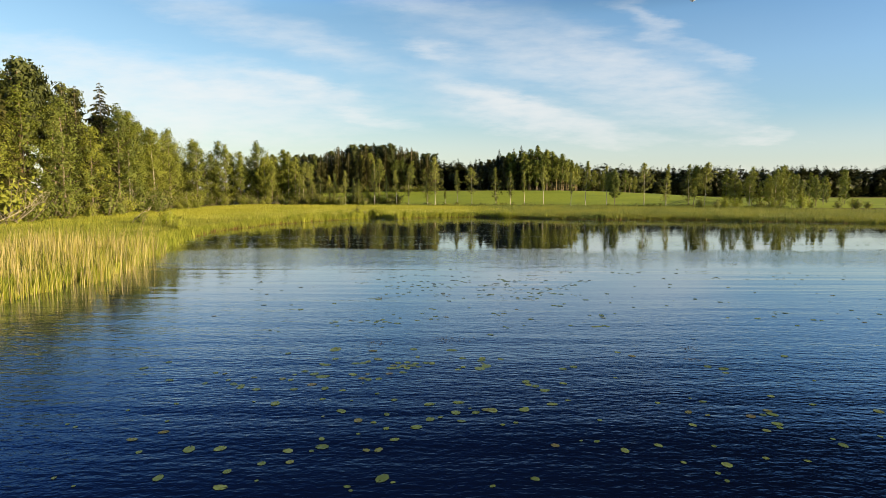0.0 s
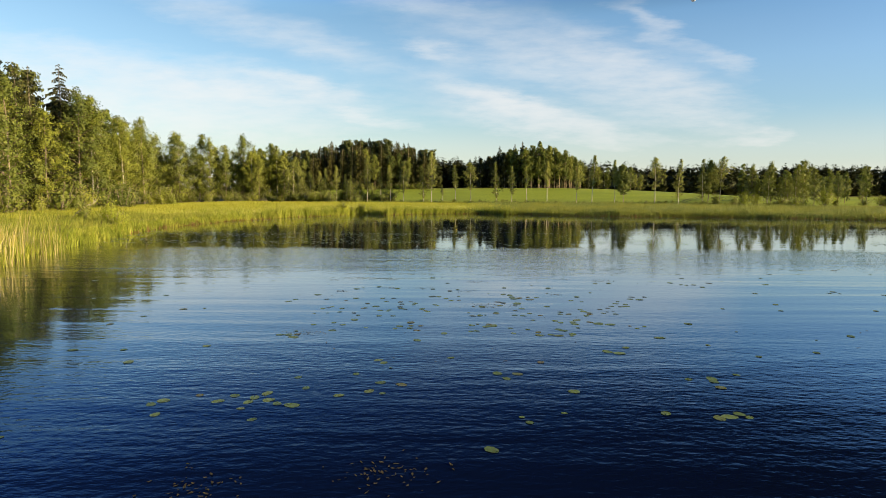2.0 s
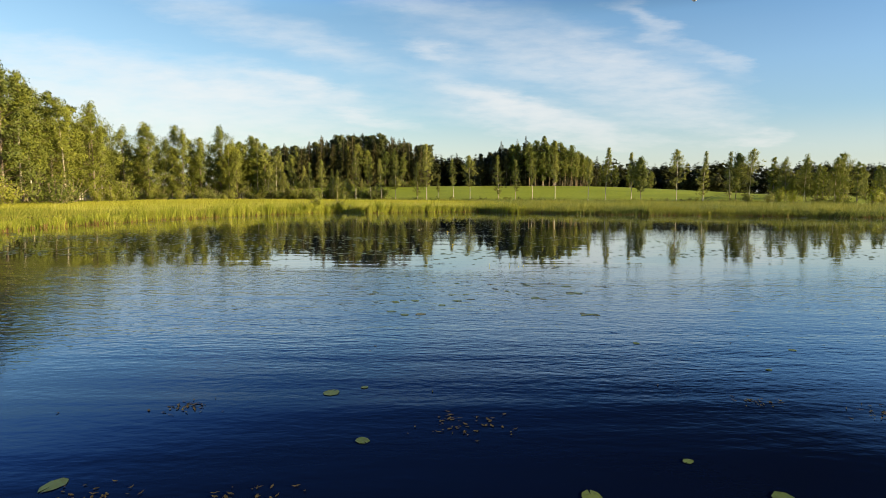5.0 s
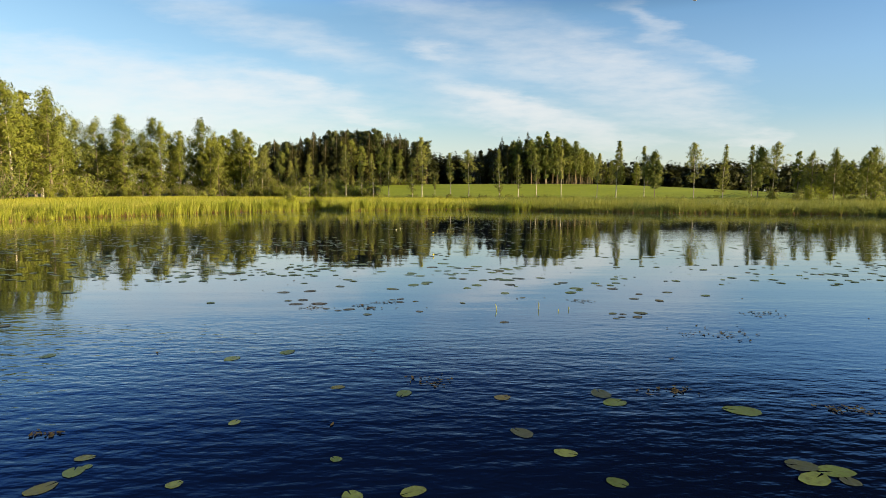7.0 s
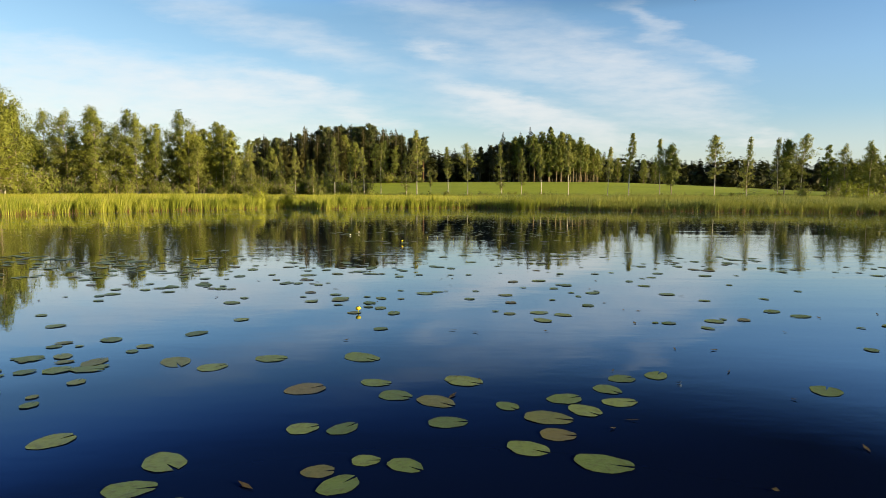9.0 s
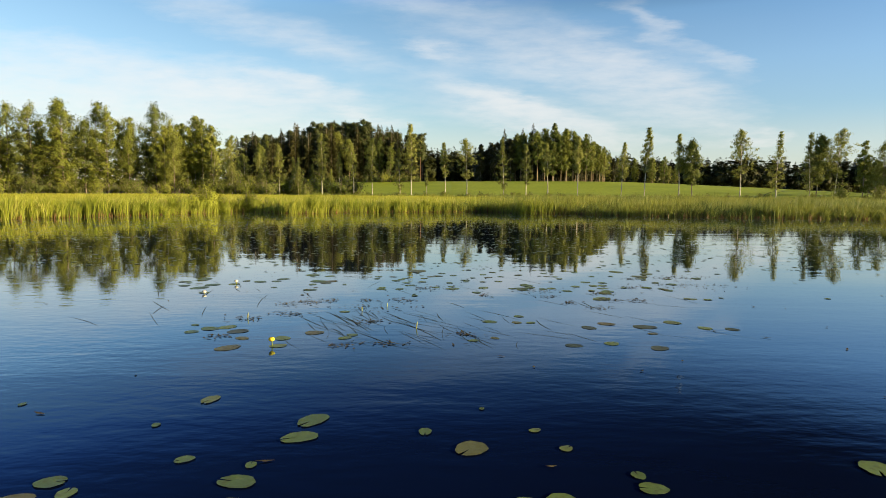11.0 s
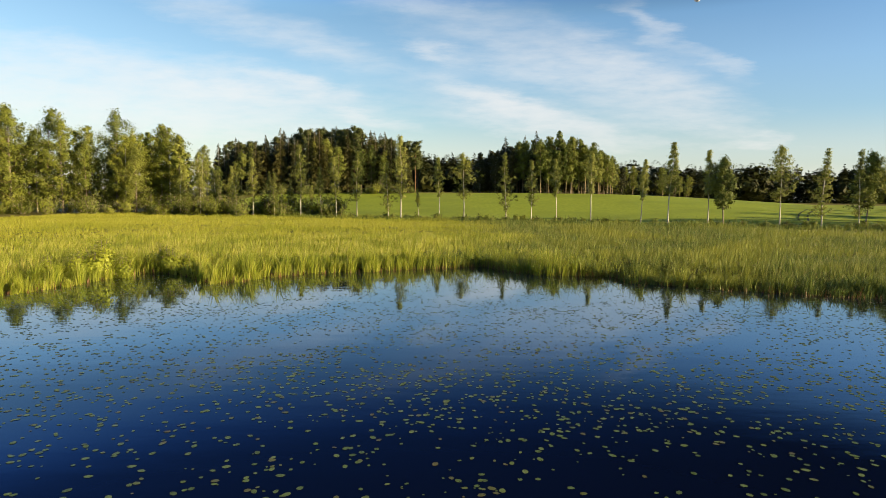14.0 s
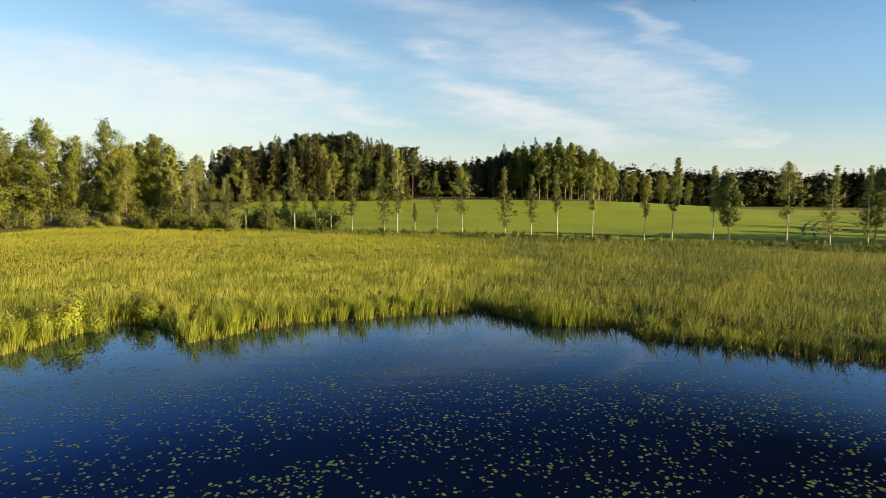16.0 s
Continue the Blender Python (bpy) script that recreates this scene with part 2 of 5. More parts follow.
WATER = water_material()
MUD = surface_material("marsh_soil", (0.085, 0.092, 0.018), (0.20, 0.19, 0.035), 1.2, bump=0.6)
FIELD = surface_material("field_crop", (0.25, 0.33, 0.026), (0.33, 0.41, 0.038), 1.5, bump=0.5, c=(0.21, 0.29, 0.026), stretch=(1, 0.35, 1), c_scale=0.05)
FLOOR = surface_material("forest_soil", (0.12, 0.12, 0.025), (0.22, 0.19, 0.05), 0.8, bump=0.6)
EARTH = surface_material("bare_earth", (0.32, 0.22, 0.12), (0.42, 0.31, 0.18), 0.8)
BIRCH_BARK = birch_bark()
ASPEN_BARK = surface_material("aspen_bark", (0.20, 0.15, 0.09), (0.36, 0.29, 0.19), 3.0, stretch=(1, 1, 0.4))
GREY_BARK = surface_material("grey_bark", (0.16, 0.13, 0.10), (0.33, 0.28, 0.22), 3.0, stretch=(1, 1, 0.3))
TWIG = surface_material("twig_bark", (0.10, 0.075, 0.055), (0.20, 0.15, 0.11), 4.0)
PINE_BARK = surface_material("pine_bark", (0.10, 0.065, 0.045), (0.22, 0.13, 0.08), 3.0, stretch=(1, 1, 0.3))
DEAD_WOOD = surface_material("dead_wood", (0.35, 0.31, 0.25), (0.5, 0.45, 0.37), 3.0)
LEAF_BIRCH = leaf_material("birch_leaf", [(0.138, 0.160, 0.036), (0.230, 0.255, 0.058), (0.330, 0.345, 0.085)])
LEAF_WOOD = leaf_material("wood_leaf", [(0.092, 0.116, 0.019), (0.185, 0.215, 0.031), (0.300, 0.318, 0.046)], 0.26)
LEAF_DARK = leaf_material("alder_leaf", [(0.078, 0.104, 0.023), (0.155, 0.188, 0.036), (0.255, 0.272, 0.052)], 0.25)
LEAF_BUSH = leaf_material("willow_leaf", [(0.19, 0.225, 0.024), (0.29, 0.335, 0.036), (0.42, 0.455, 0.060)])
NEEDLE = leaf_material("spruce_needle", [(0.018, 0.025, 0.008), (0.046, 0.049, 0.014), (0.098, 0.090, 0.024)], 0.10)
NEEDLE_PINE = leaf_material("pine_needle", [(0.038, 0.050, 0.014), (0.071, 0.088, 0.022), (0.112, 0.125, 0.030)], 0.12)
FAR = leaf_material("far_foliage", [(0.016, 0.022, 0.006), (0.034, 0.042, 0.010), (0.060, 0.066, 0.016)], 0.05, own=0.8)
REED = leaf_material("reed_blade", [(0.230, 0.288, 0.029), (0.357, 0.409, 0.041), (0.484, 0.494, 0.081), (0.577, 0.504, 0.195)], 0.42, 0.7, (0.17, 0.23, 0.02), 0.35, own=0.75)
SEDGE = leaf_material("sedge_blade", [(0.330, 0.360, 0.036), (0.410, 0.430, 0.050), (0.470, 0.460, 0.085), (0.515, 0.470, 0.15)], 0.42, 0.6, (0.28, 0.325, 0.030), 0.10, own=0.75)
GRASS = leaf_material("shore_grass", [(0.150, 0.195, 0.026), (0.235, 0.275, 0.036), (0.330, 0.350, 0.055), (0.42, 0.39, 0.10)], 0.36, 0.5, (0.13, 0.18, 0.02), 0.2, own=0.75)
CATTAIL = leaf_material("cattail_blade", [(0.040, 0.075, 0.018), (0.105, 0.155, 0.030), (0.215, 0.262, 0.052), (0.33, 0.31, 0.12)], 0.34, 0.55, (0.34, 0.35, 0.05), 0.11, own=0.75)
STRAW = leaf_material("straw_reed", [(0.24, 0.25, 0.03), (0.36, 0.33, 0.06), (0.50, 0.42, 0.18), (0.58, 0.48, 0.26)], 0.35, own=0.75)
LITTER = leaf_material("dead_reed", [(0.16, 0.085, 0.035), (0.28, 0.17, 0.07), (0.42, 0.30, 0.14)], 0.3)
PAD = pad_material("lily_pad", [(0.0, (0.075, 0.125, 0.030)), (0.45, (0.12, 0.185, 0.042)), (0.75, (0.165, 0.23, 0.06)), (0.88, (0.12, 0.14, 0.036)), (1.0, (0.13, 0.11, 0.04))], (0.075, 0.085, 0.020), (0.20, 0.22, 0.065))
PAD_BROWN = pad_material("browned_pad", [(0.0, (0.07, 0.07, 0.025)), (0.5, (0.10, 0.085, 0.035)), (1.0, (0.09, 0.115, 0.035))], (0.035, 0.025, 0.015), (0.16, 0.14, 0.07))
PAD_DULL = pad_material("sunken_pad", [(0.0, (0.045, 0.065, 0.03)), (1.0, (0.07, 0.085, 0.045))], (0.04, 0.045, 0.025), (0.08, 0.09, 0.05))
PETAL = surface_material("yellow_petal", (0.75, 0.55, 0.03), (0.85, 0.65, 0.06), 20)
WEED = surface_material("water_weed", (0.022, 0.032, 0.022), (0.05, 0.062, 0.036), 12.0)
SHOOT = surface_material("lily_shoot", (0.30, 0.32, 0.08), (0.42, 0.42, 0.14), 20.0)
WHITE_PETAL = surface_material("white_petal", (0.62, 0.58, 0.46), (0.74, 0.71, 0.60), 20)
SCRAP = surface_material("dead_leaf", (0.040, 0.034, 0.018), (0.105, 0.085, 0.042), 30.0)
MOON = surface_material("moon_rock", (0.42, 0.49, 0.62), (0.52, 0.58, 0.68), 0.05, bump=0.0)


# ---- mesh tools ----
def mesh_of(name, V, F, mat):
    me = bpy.data.meshes.new(name)
    V, F = np.asarray(V, np.float32), np.asarray(F, np.int32)
    n, k = F.shape
    me.vertices.add(len(V))
    me.vertices.foreach_set("co", V.ravel())
    me.loops.add(n * k)
    me.loops.foreach_set("vertex_index", F.ravel())
    me.polygons.add(n)
    me.polygons.foreach_set("loop_start", np.arange(0, n * k, k, dtype=np.int32))
    me.update(calc_edges=True)
    me.materials.append(mat)
    return me


def smooth(me):
    me.polygons.foreach_set("use_smooth", np.ones(len(me.polygons), bool))
    return me


def join(bits):
    V, F, o = [], [], 0
    for v, f in bits:
        V.append(v)
        F.append(np.asarray(f) + o)
        o += len(v)
    return np.concatenate(V), np.concatenate(F)


def tube(points, radii, sides=6):
    P = np.asarray(points, float)
    d = np.gradient(P, axis=0)
    d /= np.linalg.norm(d, axis=1)[:, None] + 1e-9
    side = np.cross(d, (0.31, 0.2, 0.93) if abs(d[0, 2]) < 0.9 else (1, 0.1, 0))
    side /= np.linalg.norm(side, axis=1)[:, None] + 1e-9
    up = np.cross(d, side)
    a = np.arange(sides) * 2 * np.pi / sides
    V = (P[:, None] + np.asarray(radii)[:, None, None] * (np.cos(a)[None, :, None] * side[:, None] + np.sin(a)[None, :, None] * up[:, None])).reshape(-1, 3)
    i, j = np.meshgrid(np.arange(len(P) - 1), np.arange(sides), indexing="ij")
    k = (j + 1) % sides
    F = np.stack([i * sides + j, i * sides + k, (i + 1) * sides + k, (i + 1) * sides + j], -1).reshape(-1, 4)
    return V, F


def leaves(rng, C, size, long=1.0, out=None, face=0.70):
    """Small leaves about the points C, turned every way, or by and large facing the way out of the crown."""
    n = len(C)
    f = rng.normal(size=(n, 3))
    f /= np.linalg.norm(f, axis=1)[:, None]
    if out is not None:
        f = out / (np.linalg.norm(out, axis=1)[:, None] + 1e-6) * face + f * (1 - face)
        f /= np.linalg.norm(f, axis=1)[:, None]
    a = np.cross(f, rng.normal(size=(n, 3)))
    a /= np.linalg.norm(a, axis=1)[:, None]
    b = np.cross(f, a)
    s = (size * rng.uniform(0.6, 1.35, n))[:, None]
    k = rng.uniform(-0.3, 0.3, n)[:, None]
    V = np.stack([C - a * s * long, C + a * s * long, C + b * s * 1.1 + a * s * k], 1).reshape(-1, 3)
    return V, np.arange(3 * n).reshape(n, 3)


def thing(name, label, category, group="", kind=""):
    return tagged(new(name), label, category, group, kind)


def part(name, me, parent, label=""):
    ob = new(name, me)
    ob.parent = parent
    if label:
        tagged(ob, label)
    return ob


# ---- lie of the land ----
SHORE = np.array([(-70, -60), (-40, -20), (-22, 5), (-17.5, 15), (-16.8, 22), (-16.4, 28), (-18, 34), (-21.8, 46), (-24, 55), (-25.5, 65), (-24, 78), (-20.5, 88), (-17.5, 94),
                  (-15, 98.5), (-14.3, 101), (-13.2, 104.3), (-10.9, 104), (-7.7, 100.7), (-4.3, 104.4), (-1.3, 105.2), (3.8, 108), (7.4, 109.2), (8.9, 107), (10.3, 105),
                  (14.6, 105), (15.4, 102.2), (19.9, 100), (24.1, 98.3), (39, 96), (53, 90), (66, 83), (90, 70), (140, 40), (230, -40)], float)
RING = np.vstack([SHORE, [(400, -300), (0, -420), (-300, -300)]])


def shore_distance(x, y):
    """Metres from the water's edge: plus on land, minus in the lake."""
    P = np.stack([x, y], -1).reshape(-1, 2)
    best = np.full(len(P), 1e9)
    inside = np.zeros(len(P), bool)
    for a, b in zip(RING, np.roll(RING, -1, 0)):
        d = b - a
        s = np.clip(((P - a) @ d) / (d @ d), 0, 1)
        best = np.minimum(best, np.hypot(*(P - a - s[:, None] * d).T))
        with np.errstate(divide="ignore", invalid="ignore"):
            cross = ((a[1] > P[:, 1]) != (b[1] > P[:, 1])) & (P[:, 0] < d[0] * (P[:, 1] - a[1]) / (d[1] if d[1] else 1e-9) + a[0])
        inside ^= cross
    return np.where(inside, -best, best).reshape(np.shape(x))


def ease(a, b, x):
    t = np.clip((x - a) / (b - a), 0, 1)
    return t * t * (3 - 2 * t)


def row_line(x):
    """Where the field begins, behind the row of birches."""
    return 165 - 0.27 * np.clip(x, -60, 90)


def land(x, y):
    x, y = np.asarray(x, float), np.asarray(y, float)
    d = shore_distance(x, y)
    z = np.where(d < 0, np.maximum(-1.5, -0.06 + 0.3 * d), -0.06 + 0.62 * ease(0.4, 4.5, d))
    z = z + 0.40 * ease(8, 45, d) * ease(60, 130, y)
    s = y - row_line(x)
    top = 4.9 - 3.2 * ease(45, 130, x)
    z = z + top * ease(2, 92, s) + 1.2 * ease(100, 400, s)
    return z


def grid_axis(lo, hi, fine_lo, fine_hi, step):
    mid = np.arange(fine_lo, fine_hi + step, step)
    out = [mid]
    for end, start, sign in ((lo, fine_lo, -1), (hi, mid[-1], 1)):
        r, p, w = [], start, step
        while (end - p) * sign > 0:
            w *= 1.35
            p += sign * w
            r.append(p)
        out.append(np.array(r))
    return np.sort(np.concatenate(out))


gx, gy = grid_axis(-2500, 2500, -110, 180, 2.0), grid_axis(-2500, 3500, 10, 330, 2.0)
GX, GY = np.meshgrid(gx, gy, indexing="ij")
GZ = land(GX, GY)
bump_rng = np.random.default_rng(5)
GZ = GZ + np.where(GZ > 0.1, bump_rng.normal(0, 0.03, GZ.shape), 0)
i, j = np.meshgrid(np.arange(len(gx) - 1), np.arange(len(gy) - 1), indexing="ij")
n = len(gy)
ground_me = smooth(mesh_of("ground", np.stack([GX, GY, GZ], -1).reshape(-1, 3), np.stack([i * n + j, (i + 1) * n + j, (i + 1) * n + j + 1, i * n + j + 1], -1).reshape(-1, 4), MUD))
for mat in (FIELD, FLOOR, EARTH):
    ground_me.materials.append(mat)
cx, cy = (gx[:-1] + gx[1:]) / 2, (gy[:-1] + gy[1:]) / 2
CX, CY = np.meshgrid(cx, cy, indexing="ij")
beyond = CY - row_line(CX)
index = np.where((beyond > 3) & (CX > -48), 1, 0)
index = np.where((CX < -50) & (CY > 20) & (CY < 203), 2, index)
index = np.where((CY > 246) & (CX > -66) & (CX < 62), 2, index)
index = np.where((beyond > 160) & (CX > 62), 2, index)
index = np.where((beyond > 118) & (beyond < 129) & (CX > 72) & (CX < 125), 3, index)
ground_me.polygons.foreach_set("material_index", index.ravel().astype(np.int32))
ground = tagged(new("ground", ground_me), "marshy shore, green crop field and forest floor", "ground", kind="structure")

water_me = mesh_of("water", [(-2200, -2200, 0), (2200, -2200, 0), (2200, 3000, 0), (-2200, 3000, 0)], [(0, 1, 2, 3)], WATER)
water = tagged(new("water", water_me), "dark blue lake water with light wind ripples", "water", kind="structure")


# ---- trees ----
def crooked(rng, H, r0, wander, sides, lean=(0, 0)):
    k = 9
    t = np.linspace(0, 1, k)
    off = np.cumsum(rng.normal(0, wander, (k, 2)), 0) * t[:, None] + np.outer(t, lean)
    P = np.stack([off[:, 0], off[:, 1], -0.25 + t * (H + 0.25)], 1)
    return P, r0 * (1 - t) ** 0.8 + 0.015, t


def broadleaf(rng, H, base, spread, limbs, per, leaf, bark, foliage, r0=None, shape=0.75, droop=0.0, lean=(0, 0), loose=False):
    """Trunk, limbs and a loose crown of leaves gathered in clumps along the limbs. Returns its three meshes."""
    P, R, t = crooked(rng, H * 0.97, r0 or H * 0.011, 0.10, 7, lean)
    stems = [tube(P, R, 7)]
    bits, C, out = [], [], []
    for k in range(limbs):
        f = (k + rng.uniform(0, 1)) / limbs
        z = (base + (0.97 - base) * f) * H
        root = np.array([np.interp(z, P[:, 2], P[:, c]) for c in range(3)])
        prof = math.sin(math.pi * min(1, (0.10 + 0.88 * f)) ** shape) ** 0.85
        L = spread * max(0.16, prof) * rng.uniform(0.6, 1.25)
        az = k * 2.4 + rng.uniform(-0.6, 0.6)
        rise = rng.uniform(0.15, 0.9) * (0.5 + 0.8 * f) - droop + (0.5 if loose else 0.2)
        if loose:
            L *= (1.0 - 0.45 * f) * (0.35 if f < 0.22 and rng.random() < 0.6 else 1.0)
        s = np.linspace(0, 1, 5)
        Q = root + np.outer(s * L, (math.cos(az), math.sin(az), 0)) + np.stack([0 * s, 0 * s, L * (rise * s - droop * s * s)], 1)
        Q[1:] += rng.normal(0, 0.05 * L, (4, 3))
        rad = np.interp(z, P[:, 2], R) * 0.38 * (1 - 0.9 * s) + 0.005
        bits.append(tube(Q, rad, 4))
        m = max(2, int(3 + L * 1.6))
        for c in range(m):
            g = rng.uniform(0.3, 1.08)
            centre = np.array([np.interp(g, s, Q[:, a]) for a in range(3)]) + rng.normal(0, 0.115 * L + 0.06, 3)
            w = rng.uniform(0.20, 0.46) * (0.5 + 0.18 * spread) * (0.68 if loose else 0.92)
            C.append(centre + np.clip(rng.normal(0, 1, (int(per * rng.uniform(0.5, 1.4)), 3)), -1.5, 1.5) * (w, w, w * ((0.58 if loose else 0.95) + droop)))
            away = (centre - root) * (1, 1, 0.4)
            out.append((C[-1] - centre) / (1.4 * w) + away / (np.linalg.norm(away) + 0.1) + (0, 0, 0.35))
    return tube(P, R, 7), join(bits), leaves(rng, np.concatenate(C), leaf, out=np.concatenate(out))


def spruce(rng, H, spread, whorls=40, base=0.05):
    """A spire of drooping branches, each with a fringe of hanging sprays of needles."""
    P, R, t = crooked(rng, H, H * 0.011, 0.02, 7)
    V = []
    for k in range(whorls):
        f = base + (0.99 - base) * (k / (whorls - 1)) ** 0.88
        z = f * H
        L0 = spread * (1 - f) ** 0.72 * (0.6 + 0.4 * min(1, (f + 0.08) * 5)) + 0.16
        m = 7 if k < whorls * 0.7 else 5
        for a in range(m):
            az = a * 2 * math.pi / m + k * 0.7 + rng.uniform(-0.35, 0.35)
            L = L0 * rng.uniform(0.45, 1.2)
            d = np.array((math.cos(az), math.sin(az), 0))
            s = np.linspace(0.1, 1, 5)
            Q = np.array((0, 0, z)) + np.outer(s * L, d) + np.stack([0 * s, 0 * s, L * (0.16 * s - 0.52 * s * s + 0.14 * s ** 4) + rng.normal(0, 0.08)], 1)
            side = np.array((-d[1], d[0], 0))
            for e in range(4):
                w = L * (0.30 - 0.05 * e) + 0.08
                q0, q1 = Q[e], Q[e + 1] + d * 0.06 * L
                for sg in (-1, 1):
                    hang = np.array((0, 0, -0.17 * L - 0.20)) * rng.uniform(0.3, 1.5)
                    V += [q0, q0 + (q1 - q0) * rng.uniform(0.4, 1.1) + side * sg * w * rng.uniform(0.5, 1.25) + hang, q1]
    return tube(P, R, 7), (np.array(V), np.arange(len(V)).reshape(-1, 3))


def pine(rng, H, spread, leaf=0.30):
    """A bare stem with a ragged crown of needle clumps on crooked limbs."""
    P, R, t = crooked(rng, H, H * 0.012, 0.10, 7)
    bits, C, out = [], [], []
    for k in range(24):
        f = 0.50 + 0.5 * (k + rng.uniform(0, 1)) / 24
        z = f * H * 0.98
        root = np.array([np.interp(z, P[:, 2], P[:, c]) for c in range(3)])
        L = spread * (0.35 + 0.75 * math.sin(math.pi * min(1, (f - 0.42) / 0.60))) * rng.uniform(0.5, 1.15)
        az = k * 2.4 + rng.uniform(-0.5, 0.5)
        s = np.linspace(0, 1, 4)
        Q = root + np.outer(s * L, (math.cos(az), math.sin(az), rng.uniform(0.0, 0.5)))
        Q[1:] += rng.normal(0, 0.07 * L, (3, 3))
        bits.append(tube(Q, 0.05 * (1 - 0.8 * s) + 0.01, 4))
        for c in range(4):
            g = rng.uniform(0.4, 1.05)
            centre = np.array([np.interp(g, s, Q[:, a]) for a in range(3)]) + rng.normal(0, 0.25, 3)
            C.append(centre + rng.normal(0, 1, (int(rng.uniform(26, 44)), 3)) * (0.48, 0.48, 0.26))
            out.append((C[-1] - centre) * 1.6 + (centre - root) * (0.5, 0.5, 0.2) + (0, 0, 0.4))
    return tube(P, R, 7), join(bits), leaves(rng, np.concatenate(C), leaf, out=np.concatenate(out))


def bush(rng, H, spread, stems, per, leaf):
    bits, C = [], []
    for k in range(stems):
        az, out = rng.uniform(0, 6.28), rng.uniform(0.15, 1.0) * spread
        s = np.linspace(0, 1, 5)
        top = H * (1 - 0.45 * (out / spread) ** 2) * rng.uniform(0.45, 1.15)
        Q = np.stack([out * s ** 0.8 * math.cos(az), out * s ** 0.8 * math.sin(az), -0.15 + s * (top + 0.15)], 1)
        bits.append(tube(Q, 0.03 * (1 - 0.85 * s) * (H / 3) ** 0.5 + 0.005, 4))
        for c in range(6):
            g = rng.uniform(0.15, 1.02)
            centre = np.array([np.interp(g, s, Q[:, a]) for a in range(3)]) + rng.normal(0, 0.12 * spread, 3) * (1, 1, 0.6)
            C.append(centre + rng.normal(0, 1, (per, 3)) * 0.11 * (spread * H) ** 0.5)
    C = np.concatenate(C)
    C[:, 2] = np.maximum(C[:, 2], 0.05)
    return join(bits), leaves(rng, C, leaf, out=C - (0, 0, 0.35 * H))


def tree_thing(name, parts, label, category="tree", group=""):
    """A standing pattern tree, from (part name, mesh) pairs; later copied to its places."""
    ob = thing(name, label, category, group)
    for pn, me in parts:
        part(pn, me, ob)
    return ob


def bark_mesh(tr, li, bark):
    """Trunk and limbs in one mesh; the limbs have thin dark bark."""
    me = smooth(mesh_of("trunk", *join([tr, li]), bark))
    me.materials.append(TWIG)
    which = np.zeros(len(me.polygons), np.int32)
    which[len(tr[1]):] = 1
    me.polygons.foreach_set("material_index", which)
    return me


def broadleaf_thing(name, rng, bark, foliage, label, group, **kw):
    tr, li, le = broadleaf(rng, bark=bark, foliage=foliage, **kw)
    return tree_thing(name, [("trunk", bark_mesh(tr, li, bark)), ("crown", mesh_of("crown", *le, foliage))], label, group=group)


def spruce_thing(rng, H, spread, label, group):
    tr, le = spruce(rng, H, spread)
    return tree_thing("spruce_tree", [("trunk", smooth(mesh_of("trunk", *tr, GREY_BARK))), ("crown", mesh_of("crown", *le, NEEDLE))], label, group=group)


def pine_thing(rng, H, spread, label, group):
    tr, li, le = pine(rng, H, spread)
    return tree_thing("pine_tree", [("trunk", smooth(mesh_of("trunk", *join([tr, li]), PINE_BARK))), ("crown", mesh_of("crown", *le, NEEDLE_PINE))], label, group=group)


def bush_thing(name, rng, foliage, label, group, **kw):
    st, le = bush(rng, **kw)
    return tree_thing(name, [("stem", mesh_of("stem", *st, GREY_BARK)), ("crown", mesh_of("crown", *le, foliage))], label, "bush", group)


def plant(pattern, used, x, y, scale=1.0, turn=0.0, tall=1.0, sink=0.0):
    """Stands a copy of a pattern at x, y on the ground; the first one is the pattern itself."""
    m = pose(x, y, float(land(x, y)) - sink, 0, 0, turn)
    size = Matrix.Diagonal((scale, scale, scale * tall, 1))
    if pattern.name not in used:
        used.add(pattern.name)
        pattern.matrix_basis = m @ size
        return pattern
    ob = copy_thing(pattern, m)
    ob.scale = (scale, scale, scale * tall)
    return ob


USED = set()
rng = np.random.default_rng(11)

# the row of young birches on the field's edge: x, y, height
ROW = [(-19.8, 170.3, 12.3), (-16.1, 169.3, 8.6), (-13.4, 168.6, 10.2), (-9.8, 167.7, 11.1), (-4.4, 166.2, 9.3), (-2.3, 165.6, 13.6), (0.6, 164.8, 5.0), (4.0, 163.9, 10.0),
       (7.9, 162.9, 10.6), (14.4, 161.1, 10.8), (18.2, 160.1, 9.5), (21.9, 159.1, 9.7), (26.8, 157.8, 10.8), (33.7, 155.9, 9.5), (37.3, 154.9, 12.0), (42.5, 153.5, 10.9),
       (51.4, 151.1, 11.4), (56.7, 150.2, 11.0), (63.5, 152.5, 11.2), (67.5, 152.3, 11.6)]
row_patterns = [broadleaf_thing("birch_tree", np.random.default_rng(100 + k), BIRCH_BARK, LEAF_BIRCH, "young white-trunked birch with an airy green crown on the field edge", "birches along the field",
                                H=10.5, base=b, spread=s, limbs=46, per=30, leaf=0.082, r0=0.078, shape=sh, droop=0.10, loose=True)
                for k, (b, s, sh) in enumerate([(0.36, 1.1, 0.7), (0.24, 1.55, 0.6), (0.40, 1.0, 0.7), (0.12, 1.4, 0.5), (0.32, 2.1, 0.75)])]
for k, (x, y, h) in enumerate(ROW):
    kind = (1, 2, 0, 1, 3, 1, 2, 0, 4, 3, 1, 2, 2, 0, 0, 2, 4, 3, 3, 4)[k]
    plant(row_patterns[kind], USED, x, y, h / 10.5, turn=k * 73.0)
